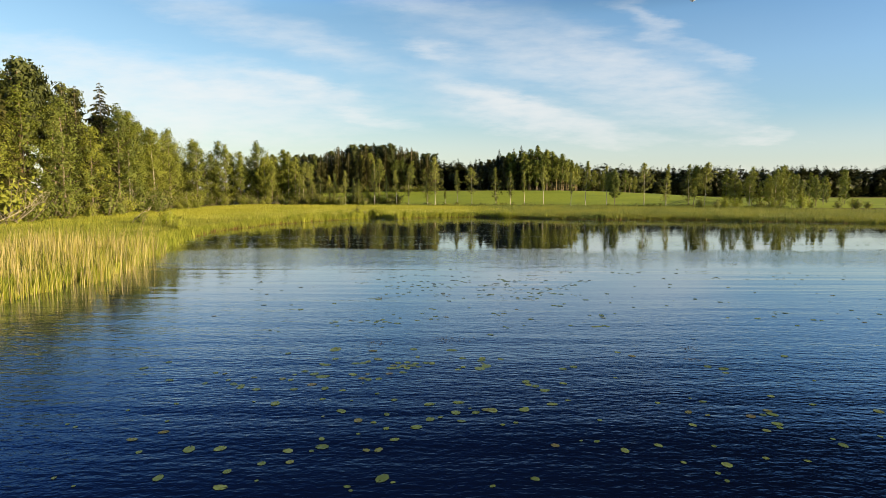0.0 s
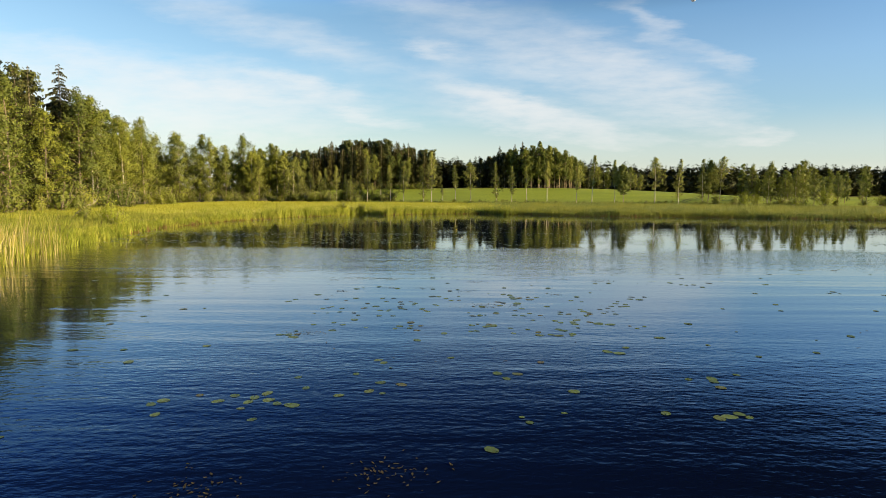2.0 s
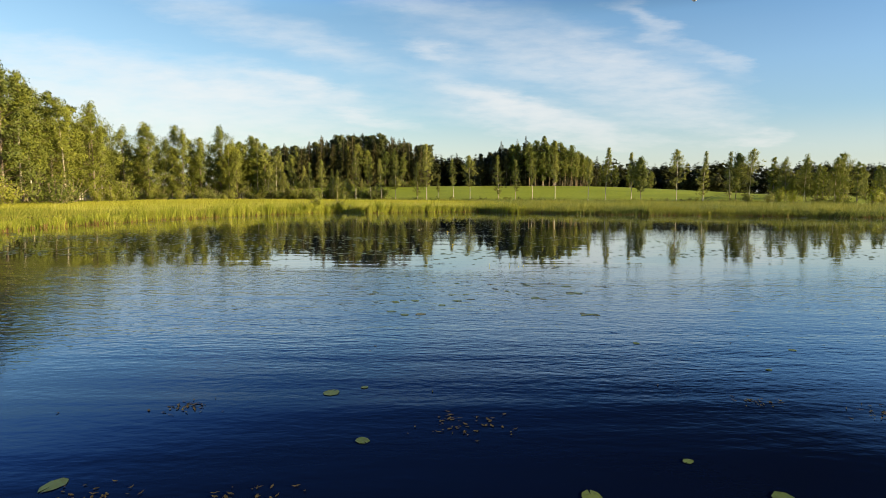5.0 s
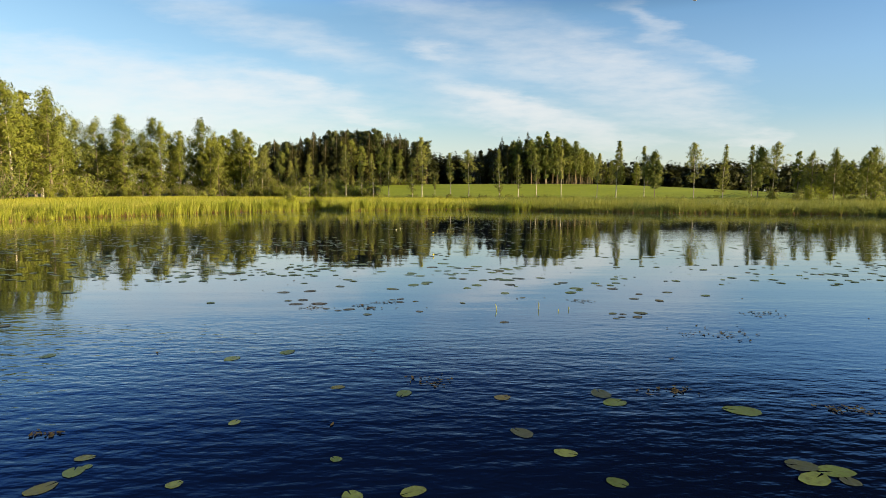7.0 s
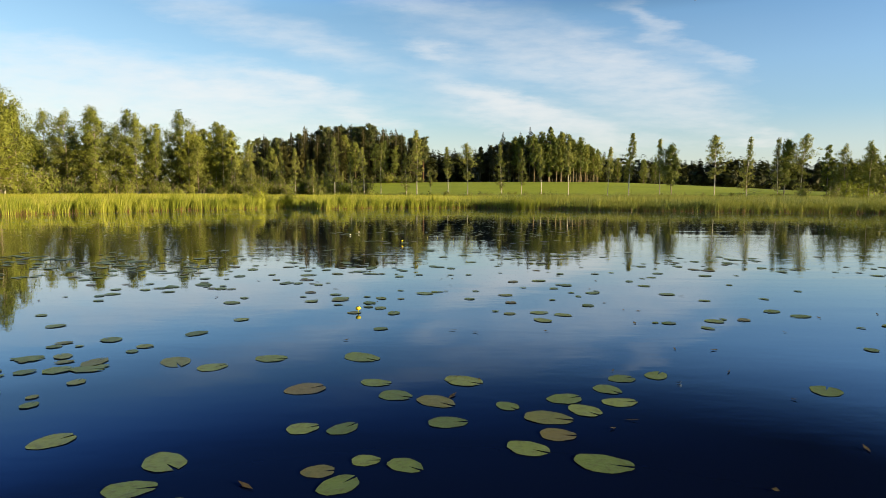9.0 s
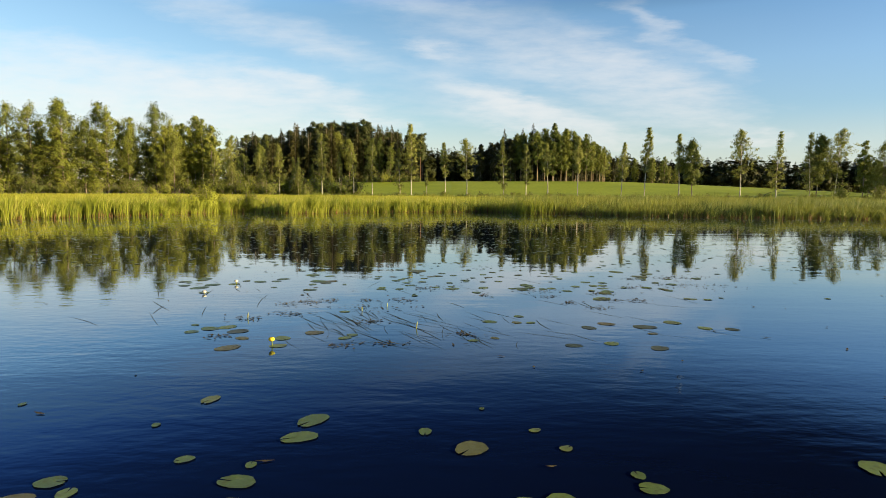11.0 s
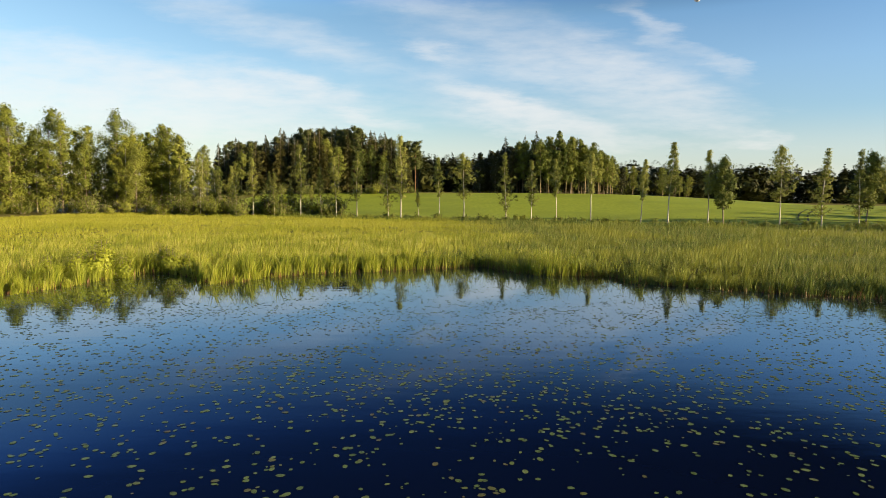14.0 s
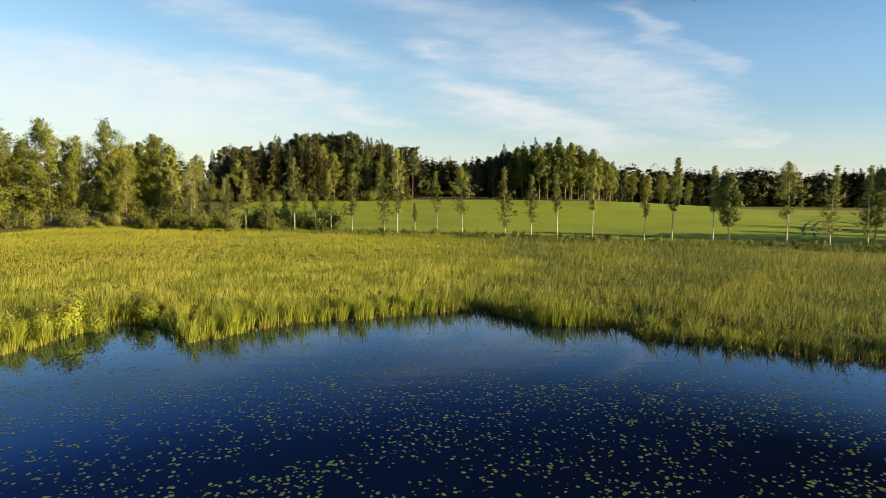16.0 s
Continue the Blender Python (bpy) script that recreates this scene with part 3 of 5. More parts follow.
alder = broadleaf_thing("alder_tree", np.random.default_rng(140), GREY_BARK, LEAF_DARK, "dense dark green alder in the birch row", "", H=9.6, base=0.26, spread=1.75, limbs=44, per=40, leaf=0.13, shape=0.62, r0=0.09)
plant(alder, USED, 44.5, 153.0)
for x, y, h in ((65.2, 153.6, 1.10),):
    plant(alder, USED, x, y, h, x * 41)

# patterns for the woods
wood_label = "tall leafy tree at the edge of the lakeside wood"
woods = [broadleaf_thing("leafy_tree", np.random.default_rng(200 + k), BIRCH_BARK if k in (0, 3) else GREY_BARK, LEAF_DARK if k == 4 else LEAF_WOOD, wood_label, "trees of the lakeside wood",
                         H=18, base=b, spread=s, limbs=50, per=26, leaf=0.147, r0=0.15, shape=sh) for k, (b, s, sh) in enumerate([(0.20, 3.0, 0.7), (0.05, 3.6, 0.6), (0.08, 3.1, 0.75), (0.24, 3.2, 0.8), (0.05, 3.8, 0.65), (0.08, 3.0, 0.55)])]
back_woods = [broadleaf_thing("leafy_tree", np.random.default_rng(230 + k), GREY_BARK, LEAF_WOOD if k else LEAF_DARK, "tall leafy tree inside the lakeside wood", "trees of the lakeside wood",
                              H=18, base=0.12, spread=2.6, limbs=26, per=15, leaf=0.32, r0=0.17, shape=0.7) for k in range(3)]
spruces = [spruce_thing(np.random.default_rng(300 + k), 22, s, "tall dark green spruce in the mixed wood", "conifers of the far wood") for k, s in enumerate([3.9, 3.3, 4.6])]
pines = [pine_thing(np.random.default_rng(320 + k), 21, s, "tall pine with an orange stem in the mixed wood", "conifers of the far wood") for k, s in enumerate([2.6, 3.2])]
thin = [broadleaf_thing("aspen_tree", np.random.default_rng(340 + k), ASPEN_BARK, LEAF_DARK, "slender pale-trunked tree at the wood's edge", "trees of the field wood",
                        H=17, base=b, spread=s, limbs=42, per=12, leaf=0.24, r0=0.14, shape=0.8) for k, (b, s) in enumerate([(0.27, 2.6), (0.36, 2.8), (0.22, 2.4)])]
# leafy crowns in the dark needle colour, which paints in the wood's shade
shady = [broadleaf_thing("leafy_tree", np.random.default_rng(350 + k), GREY_BARK, NEEDLE, "dense round-topped tree in the field wood, leaves coloured dark for shade", "trees of the field wood",
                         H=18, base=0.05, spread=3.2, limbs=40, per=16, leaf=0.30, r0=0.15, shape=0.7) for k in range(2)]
bushes = [bush_thing("willow_bush", np.random.default_rng(360 + k), m, "rounded green willow bush on the marshy shore", "willow bushes", H=3.0, spread=1.9, stems=18, per=7, leaf=0.135) for k, m in enumerate([LEAF_BUSH, LEAF_WOOD, LEAF_DARK])]


def scatter(count, inside, seed, gap):
    """Seeded places within a shape, no two nearer than gap."""
    r = np.random.default_rng(seed)
    out = []
    (x0, x1, y0, y1), test = inside
    for _ in range(count * 60):
        if len(out) >= count:
            break
        x, y = r.uniform(x0, x1), r.uniform(y0, y1)
        if test(x, y) and all((x - a) ** 2 + (y - b) ** 2 > gap * gap for a, b in out):
            out.append((x, y))
    return sorted(out, key=lambda p: p[1])


def pick(r, sets, weights):
    s = sets[r.choice(len(sets), p=weights)]
    return s[r.integers(len(s))]


# the lakeside wood on the west shore
def west_edge(y):
    return -54 - 0.03 * max(0, y - 60) - 0.8 * max(0, y - 130)


r = np.random.default_rng(21)
for x, y in scatter(78, ((-95, -50, 40, 168), lambda x, y: west_edge(y) - 17 < x < west_edge(y)), 22, 3.0):
    depth = west_edge(y) - x
    tall = (1.17 if y < 112 else 1.08 if y < 134 else 0.92) * r.uniform(0.82, 1.05)
    if depth > 4.0 and y < 110 and r.random() < 0.78:
        plant(pick(r, [spruces, pines], [0.55, 0.45]), USED, x, y, tall * r.uniform(0.82, 0.95), r.uniform(0, 360))
    else:
        plant(pick(r, [woods if depth < 6 else back_woods], [1.0]), USED, x, y, tall * (0.84 if depth < 5 and y < 98 else 0.95) * 1.12, r.uniform(0, 360), 0.9)
for k, (x, y, h) in enumerate([(-62, 74, 20.5), (-66, 80, 22), (-60, 84, 21.5), (-64.5, 89, 21.5), (-68, 95, 21.5), (-62.5, 98, 21), (-71, 86, 22.5), (-66, 104, 21.5), (-59.5, 78, 21)]):
    pattern = (pines[0], spruces[0], pines[1], spruces[1], pines[0], spruces[2], spruces[1], pines[1], spruces[2])[k]
    plant(pattern, USED, x, y, h / (21 if pattern in pines else 22), k * 67.0)
# the leafy wood at the marsh's north-west corner: its tallest trees, then the lower ones between and behind
for k, (x, y, h) in enumerate([(-86, 178, 17.5), (-80, 176.5, 17.0), (-75.5, 178.5, 18.2), (-73.0, 175.5, 17.6), (-69.0, 179, 18.0), (-65.5, 178, 16.8), (-62.0, 181, 15.0), (-57.2, 181.5, 17.7),
                               (-53.5, 181, 14.0), (-50.2, 184.5, 16.0), (-47.8, 183, 15.0), (-92, 178, 16.5)]):
    plant(woods[(1, 4, 2, 1, 5, 2, 3, 4, 5, 0, 3, 1)[k]], USED, x, y, h / 17.6 * 1.22, k * 83.0, 1.05 / 1.22)
for x, y in scatter(44, ((-95, -45, 175, 197), lambda x, y: y > 176), 23, 2.4):
    plant(pick(r, [woods if y < 181 else back_woods], [1.0]), USED, x, y, r.uniform(0.60, 0.88), r.uniform(0, 360))
# the conifer wood on the rise, tallest in its middle
def rise_height(x):
    return np.interp(x, [-68, -63, -54, -50, -40, -33, -26, -22, -14, -5], [14.6, 16.6, 17.6, 18.2, 21.0, 21.8, 20.0, 21.4, 18.2, 15.8])


for x, y in scatter(112, ((-66, -3, 243, 275), lambda x, y: True), 24, 2.9):
    front = y < 251
    h = float(rise_height(x)) * r.uniform(0.80, 1.03)
    if front and r.random() < 0.38:
        plant(pick(r, [thin, woods], [0.65, 0.35]), USED, x, y, h * r.uniform(0.6, 0.85) / 17.5, r.uniform(0, 360))
    elif front or r.random() < 0.62:
        plant(pick(r, [spruces], [1.0]), USED, x, y, h * (0.92 if front else 1.0) / 22 * 1.05, r.uniform(0, 360), 0.97)
    else:
        plant(pick(r, [pines], [1.0]), USED, x, y, h / 21, r.uniform(0, 360))
for x, y in scatter(40, ((-64, -4, 239, 245), lambda x, y: True), 38, 1.6):
    plant(bushes[1 if r.random() < 0.4 else 2], USED, x, y, r.uniform(0.6, 1.3), r.uniform(0, 360), r.uniform(0.8, 1.3))
# the field wood, pale trunks along its edge
def field_height(x):
    return np.interp(x, [16, 20, 25, 33, 44, 49, 57, 63], [14.4, 15.4, 17.2, 18.4, 18.6, 17.2, 13.0, 8.5])


for x, y in scatter(84, ((16, 61, 246, 282), lambda x, y: y > 246 + 0.45 * abs(x - 40)), 25, 3.1):
    h = float(field_height(x)) * r.uniform(0.86, 1.03)
    if x > 27 and r.random() < 0.78:
        plant(pick(r, [thin, back_woods], [0.65, 0.35]), USED, x, y, h / 17.5, r.uniform(0, 360))
    else:
        # mostly the west part: its shade comes from the darker leaf colour
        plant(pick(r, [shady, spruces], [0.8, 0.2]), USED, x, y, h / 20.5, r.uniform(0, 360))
for x, y in scatter(17, ((33, 57, 246, 262), lambda x, y: -4.5 < y - 246 - 0.45 * abs(x - 40) < -0.5), 36, 1.5):
    plant(thin[int(r.integers(3))], USED, x, y, r.uniform(0.72, 0.98) * float(field_height(x)) / 18.0, r.uniform(0, 360))
for x, y in scatter(16, ((60, 88, 262, 276), lambda x, y: True), 34, 2.6):
    plant(pick(r, [back_woods, thin], [0.6, 0.4]), USED, x, y, r.uniform(0.45, 0.62), r.uniform(0, 360))
# the low wood on the east side of the field
for x, y in scatter(34, ((70, 128, 138, 215), lambda x, y: abs(y - 150 - 0.9 * (x - 78)) < 13 and x > 72), 26, 4.0):
    plant(pick(r, [back_woods, thin], [0.7, 0.3]), USED, x, y, r.uniform(0.28, 0.62), r.uniform(0, 360))
for x, y, h in ((75.0, 152.0, 9.6), (77.0, 148.5, 9.0), (79.5, 152.0, 10.4), (84.0, 149.5, 9.8), (88.0, 153.0, 10.8)):
    plant(pick(r, [woods], [1.0]), USED, x, y, h / 18, x * 77)
for x, y in scatter(16, ((62, 110, 130, 150), lambda x, y: abs(y - 139) < 5), 27, 3.0):
    plant(pick(r, [bushes], [1.0]), USED, x, y, r.uniform(0.7, 1.2), r.uniform(0, 360))
# willow scrub at the foot of the north-west wood and along the field's edge
for x, y in scatter(40, ((-85, -20, 162, 180), lambda x, y: abs(y - (171 - 0.1 * (x + 50))) < 5), 28, 2.0):
    plant(bushes[1 if r.random() < 0.6 else 2], USED, x, y, r.uniform(0.6, 1.35), r.uniform(0, 360))
for x, y in scatter(34, ((-50, -13, 168, 184), lambda x, y: 0.5 < y - row_line(x) < 9 - 0.16 * (x + 45)), 35, 1.8):
    plant(bushes[int(r.choice(3, p=(0.2, 0.5, 0.3)))], USED, x, y, r.uniform(0.8, 1.45), r.uniform(0, 360))
for x, y in scatter(30, ((-62, -48, 58, 165), lambda x, y: abs(x - west_edge(y) - 2) < 2), 29, 2.5):
    plant(bushes[1 if r.random() < 0.6 else 2], USED, x, y, r.uniform(0.8, 1.6), r.uniform(0, 360))
shore_bush = bush_thing("willow_bush", np.random.default_rng(370), LEAF_BUSH, "bright yellow-green willow bush at the water's edge", "willow bushes", H=1.8, spread=1.0, stems=34, per=22, leaf=0.075)
for x, y, s in ((-14.6, 101.6, 1.0), (-13.5, 102.4, 0.72), (-15.4, 101.1, 0.82), (-14.9, 102.6, 1.1), (-11.9, 104.6, 0.8), (-11.0, 105.0, 0.6), (-12.6, 105.2, 0.9), (-16.2, 100.0, 0.7)):
    plant(shore_bush, USED, x, y, s, x * 57)
for x, y, s, k in ((-30.5, 65, 0.7, 0), (-28, 62, 0.5, 0), (-49, 66, 2.0, 1), (-36, 70, 0.6, 1)):
    plant(bushes[k], USED, x, y, s, x * 31)


# low scrub in the tall grass along the birch row
scrub = [bush_thing("scrub_bush", np.random.default_rng(380 + k), m, "low scrub in the tall grass below the birches", "scrub along the field", H=1.2, spread=0.9, stems=12, per=7, leaf=0.11) for k, m in enumerate([LEAF_DARK, LEAF_WOOD])]
for x, y in scatter(95, ((-24, 80, 140, 172), lambda x, y: -4 < y - row_line(x) < 2.5), 33, 1.0):
    plant(scrub[int(r.integers(2))], USED, x, y, r.uniform(0.4, 0.95), r.uniform(0, 360))
# young trees among the scrub west of the birch row: x, y, height
for k, (x, y, h) in enumerate([(-45.5, 192, 13.5), (-28.5, 172, 10.2), (-32, 173, 9.6), (-24.5, 171, 7.5), (-36.5, 176, 8.5), (-40.5, 178, 11.5), (-22, 173, 6.5), (-26.5, 176, 8.0), (-34.5, 179, 9.0), (-38.5, 174, 7.0), (-43, 176, 9.5), (-19, 175, 5.5)]):
    plant(row_patterns[(4, 1, 3, 1, 4, 1, 3, 3, 1, 4, 3, 1)[k]], USED, x, y, h / 10.5, k * 51.0)


# far woods, told apart only as a ragged dark band
def far_woods(name, spots, seed):
    rg = np.random.default_rng(seed)
    bits = []
    for x, y, h in spots:
        z = float(land(x, y))
        pointed = rg.random() < 0.5
        for m, size, low, inner in ((110, 0.085, 0.88, 0.9), (280, 0.023, 1.0, 1.0)):
            f = rg.uniform(0.0, low, m)
            w = h * (0.18 if pointed else 0.22) * inner
            rad = w * ((1 - f) ** 0.8 + 0.03 if pointed else np.sqrt(np.clip(1 - (2 * f - 0.9) ** 2 / 1.25, 0.02, 1))) * np.sqrt(rg.uniform(0.2, 1.05, m))
            a = rg.uniform(0, 6.28, m)
            C = np.stack([x + rad * np.cos(a), y + rad * np.sin(a), z + f * h], 1)
            bits.append(leaves(rg, C, h * size, out=C - (x, y, z + 0.4 * h)))
    return tagged(new(name, mesh_of(name, *join(bits), FAR)), "distant dark mixed forest behind the field", "forest", kind="stuff")


spots = []
for k in range(190):
    u = -0.1 + 1.4 * (k + rng.uniform(0.2, 0.8)) / 190
    spots.append((u * 376 - 20, 396, rng.uniform(15.5, 18)))
for k in range(400):
    u = rng.uniform(-0.1, 1.3)
    dep = rng.uniform(330, 372)
    spots.append((u * dep - 20, dep + 20, rng.uniform(15, 20)))
for k in range(110):
    x = rng.uniform(-110, 60)
    spots.append((x, rng.uniform(330, 380), rng.uniform(14, 19)))
far_woods("far_forest", spots, 31)


# ---- reeds and sedge ----
def blades(rg, X, Y, H, width, lean, simple=False):
    """Upright tapering blades that bend over a little."""
    n = len(X)
    Z = np.maximum(land(X, Y), -0.25)
    az, bend = rg.uniform(0, 6.28, n), rg.normal(0, 1, n)
    side = np.stack([np.cos(az), np.sin(az), 0 * az], 1) * width[:, None] / 2
    wind = np.stack([lean * rg.normal(0.35, 0.6, n), lean * rg.normal(0.0, 0.6, n)], 1) * H[:, None]
    p0 = np.stack([X, Y, Z], 1)
    p1 = p0 + np.stack([wind[:, 0] * 0.3, wind[:, 1] * 0.3, H * 0.55], 1)
    p2 = p0 + np.stack([wind[:, 0], wind[:, 1], H * (1 - 0.3 * lean)], 1)
    if simple:
        V = np.stack([p0 - side, p0 + side, p2], 1).reshape(-1, 3)
        return V, np.arange(3 * n).reshape(n, 3)
    V = np.stack([p0 - side, p0 + side, p1 - side * 0.85, p1 + side * 0.85, p2 - side * 0.12, p2 + side * 0.12], 1).reshape(-1, 3)
    o = 6 * np.arange(n)[:, None]
    F = np.concatenate([o + (0, 1, 3, 2), o + (2, 3, 5, 4)])
    return V, F


def patchy(x, y, scale, seed):
    rg = np.random.default_rng(seed)
    out = 0
    for k in range(5):
        a, ph = rg.uniform(0, 6.28), rg.uniform(0, 6.28)
        out = out + np.sin((x * math.cos(a) + y * math.sin(a)) * scale * (1 + 0.6 * k) + ph) / (1 + 0.5 * k)
    return out / 2.2


def bed(name, mat, seed, box, per_m2, test, height, width, lean, label, category="reeds", simple=False, clump=0.6, gather=0.35, gaps=0.62):
    rg = np.random.default_rng(seed)
    x0, x1, y0, y1 = box
    m = int((x1 - x0) * (y1 - y0) * per_m2)
    X, Y = rg.uniform(x0, x1, m), rg.uniform(y0, y1, m)
    d = shore_distance(X, Y)
    keep = test(X, Y, d, rg)
    X, Y, d = X[keep], Y[keep], d[keep]
    # the blades stand in tufts, tall and short ones, with gaps between: each goes to the nearest of the scattered tuft hearts
    tuft = patchy(X, Y, 2.6, seed + 7) + 0.6 * patchy(X, Y, 1.1, seed + 9)
    ci, cj = np.floor(X / clump).astype(int), np.floor(Y / clump).astype(int)
    near = np.full(len(X), 1e9)
    hx, hy, own, own2 = X.copy(), Y.copy(), np.zeros(len(X)), np.zeros(len(X))
    for di in (-1, 0, 1):
        for dj in (-1, 0, 1):
            key = (ci + di) * 73.156 + (cj + dj) * 191.713 + seed
            ra, rb = np.abs(np.sin(key * 12.9898) * 43758.5453) % 1.0, np.abs(np.sin(key * 78.233) * 24634.6345) % 1.0
            tx, ty = (ci + di + ra) * clump, (cj + dj + rb) * clump
            gap = np.hypot(X - tx, Y - ty)
            sel = gap < near
            near, hx, hy = np.where(sel, gap, near), np.where(sel, tx, hx), np.where(sel, ty, hy)
            own, own2 = np.where(sel, np.abs(np.sin(key * 3.77) * 9631.7) % 1.0, own), np.where(sel, np.abs(np.sin(key * 5.31) * 7717.3) % 1.0, own2)
    away = np.minimum(1, near / clump * 1.5)
    X, Y = X + gather * (hx - X), Y + gather * (hy - Y)
    H = height(X, Y, d, rg) * (1 + 0.22 * np.clip(tuft, -1.2, 1.2)) * (0.60 + 0.72 * own) * (1.15 - 0.5 * away)
    thin_out = rg.random(len(X)) < gaps + 0.35 * tuft + 0.35 * own2
    X, Y, d, H = X[thin_out], Y[thin_out], d[thin_out], H[thin_out]
    V, F = blades(rg, X, Y, H, width * rg.uniform(0.6, 1.3, len(X)), lean, simple)
    return tagged(new(name, mesh_of(name, V, F, mat)), label, category, kind="stuff")


def below_row(X, Y):
    return Y < row_line(X) + 4


def edge(X, Y):
    return -0.4 + 0.42 * patchy(X, Y, 0.6, 3) + 0.14 * patchy(X, Y, 1.8, 5)


def east(X, Y, rg):
    """The darker horsetail and cattail bed takes over towards the east."""
    return X + 5 * patchy(X, Y, 0.25, 6) + rg.normal(0, 2.5, len(X)) > 9


def thinning(X, Y, d, rg, far):
    """Fewer blades well behind the shore and on the far west bank."""
    return rg.random(len(X)) < np.interp(d, [2, 7, 22, 46], [1.0, 0.75, 0.5, 0.4]) * np.where((X < -26) | (X > 48) | (Y < 85), far, 1.0)


bed("reed_fringe", REED, 41, (-60, 95, 18, 130), 165, lambda X, Y, d, rg: (d > edge(X, Y)) & (d < 2.8) & ~east(X, Y, rg) & thinning(X, Y, d, rg, 0.5),
    lambda X, Y, d, rg: (1.32 + 0.30 * patchy(X, Y, 0.5, 8)) * rg.uniform(0.72, 1.08, len(X)) * (0.85 + 0.15 * ease(-0.7, 0.1, d)) * (1 - 0.38 * ease(82, 70, Y)) * (1 - 0.5 * ease(0.8, 2.8, d)), 0.030, 0.32, "tall green reeds standing along the water's edge", clump=0.75, gather=0.34, gaps=0.85)
bed("cattail_fringe", CATTAIL, 45, (0, 95, 60, 130), 150, lambda X, Y, d, rg: (d > edge(X, Y)) & (d < 2.8) & east(X, Y, rg) & thinning(X, Y, d, rg, 0.5),
    lambda X, Y, d, rg: (1.10 + 0.34 * patchy(X, Y, 0.6, 18) + 0.8 * np.exp(-((X - 11.3) ** 2 / 5 + (Y - 105.6) ** 2 / 3))) * rg.uniform(0.55, 1.1, len(X)) * (0.7 + 0.3 * ease(-0.7, 0.1, d)) * (1 - 0.5 * ease(0.8, 2.8, d)), 0.032, 0.50, "dark green cattails bending over the water's edge", clump=0.7, gather=0.28, gaps=0.8)
bed("reed_bed", REED, 42, (-58, 60, 30, 150), 165, lambda X, Y, d, rg: (d > 2.2) & (d < 22) & below_row(X, Y) & (X > -52) & (Y > 80 + 4 * patchy(X, Y, 0.3, 27)) & ~east(X, Y, rg) & thinning(X, Y, d, rg, 0.4),
    lambda X, Y, d, rg: (0.56 + 0.12 * patchy(X, Y, 0.3, 9)) * rg.uniform(0.5, 1.2, len(X)), 0.036, 0.30, "dense yellow-green reed and sedge bed behind the shore", simple=True, clump=0.45, gather=0.2)
bed("shore_grass", GRASS, 49, (-58, -12, 24, 86), 60, lambda X, Y, d, rg: (d > 1.6) & (d < 30) & (Y < 82 + 4 * patchy(X, Y, 0.3, 27)) & (X > -55),
    lambda X, Y, d, rg: (0.46 + 0.14 * patchy(X, Y, 0.3, 28)) * rg.uniform(0.5, 1.2, len(X)), 0.042, 0.35, "low green sedge and grass on the west shore", "grass", simple=True, clump=0.6, gather=0.2)
bed("cattail_bed", CATTAIL, 46, (0, 105, 60, 165), 120, lambda X, Y, d, rg: (d > 2.2) & (d < 46) & below_row(X, Y) & east(X, Y, rg) & thinning(X, Y, d, rg, 0.45),
    lambda X, Y, d, rg: (0.66 + 0.20 * patchy(X, Y, 0.45, 19)) * rg.uniform(0.5, 1.3, len(X)), 0.040, 0.34, "dull green horsetail and cattail marsh beside the field", simple=True, clump=0.6, gather=0.28)
bed("sedge_meadow", SEDGE, 43, (-60, 60, 60, 180), 60, lambda X, Y, d, rg: (d > 16) & below_row(X, Y) & (X > -58) & ~east(X, Y, rg),
    lambda X, Y, d, rg: (0.40 + 0.10 * patchy(X, Y, 0.25, 10)) * rg.uniform(0.5, 1.2, len(X)), 0.045, 0.45, "sunlit yellow-green sedge meadow between reeds and field", "meadow", simple=True, clump=0.5, gather=0.08)
bed("tall_herbs", CATTAIL, 48, (-24, 82, 138, 174), 34, lambda X, Y, d, rg: (Y - row_line(X) > -8 + 2.5 * patchy(X, Y, 0.35, 25)) & (Y - row_line(X) < 2.2 + patchy(X, Y, 0.6, 26)),
    lambda X, Y, d, rg: (0.75 + 0.35 * patchy(X, Y, 0.5, 24)) * rg.uniform(0.5, 1.25, len(X)), 0.06, 0.4, "rank dull green herbs and thistles along the field edge", "herbs", simple=True, clump=0.9, gather=0.4)
bed("dead_reed_litter", LITTER, 47, (-30, 60, 55, 112), 90, lambda X, Y, d, rg: (d > edge(X, Y) - 0.25) & (d < 0.1) & (rg.random(len(X)) < 0.6 + 0.4 * patchy(X, Y, 0.7, 14)),
    lambda X, Y, d, rg: rg.uniform(0.30, 0.52, len(X)), 0.03, 0.25, "brown dead reed stubble along the waterline", clump=0.35)
bed("straw_reeds", STRAW, 44, (-34, -15, 14, 42), 40, lambda X, Y, d, rg: (d > -0.9) & (d < 9) & (rg.random(len(X)) < 0.5 + 0.5 * patchy(X, Y, 0.8, 4)),
    lambda X, Y, d, rg: rg.uniform(1.2, 2.2, len(X)) * (1 - 0.3 * ease(1, 4, d)), 0.022, 0.15, "tall pale straw-coloured reeds in shallow water")


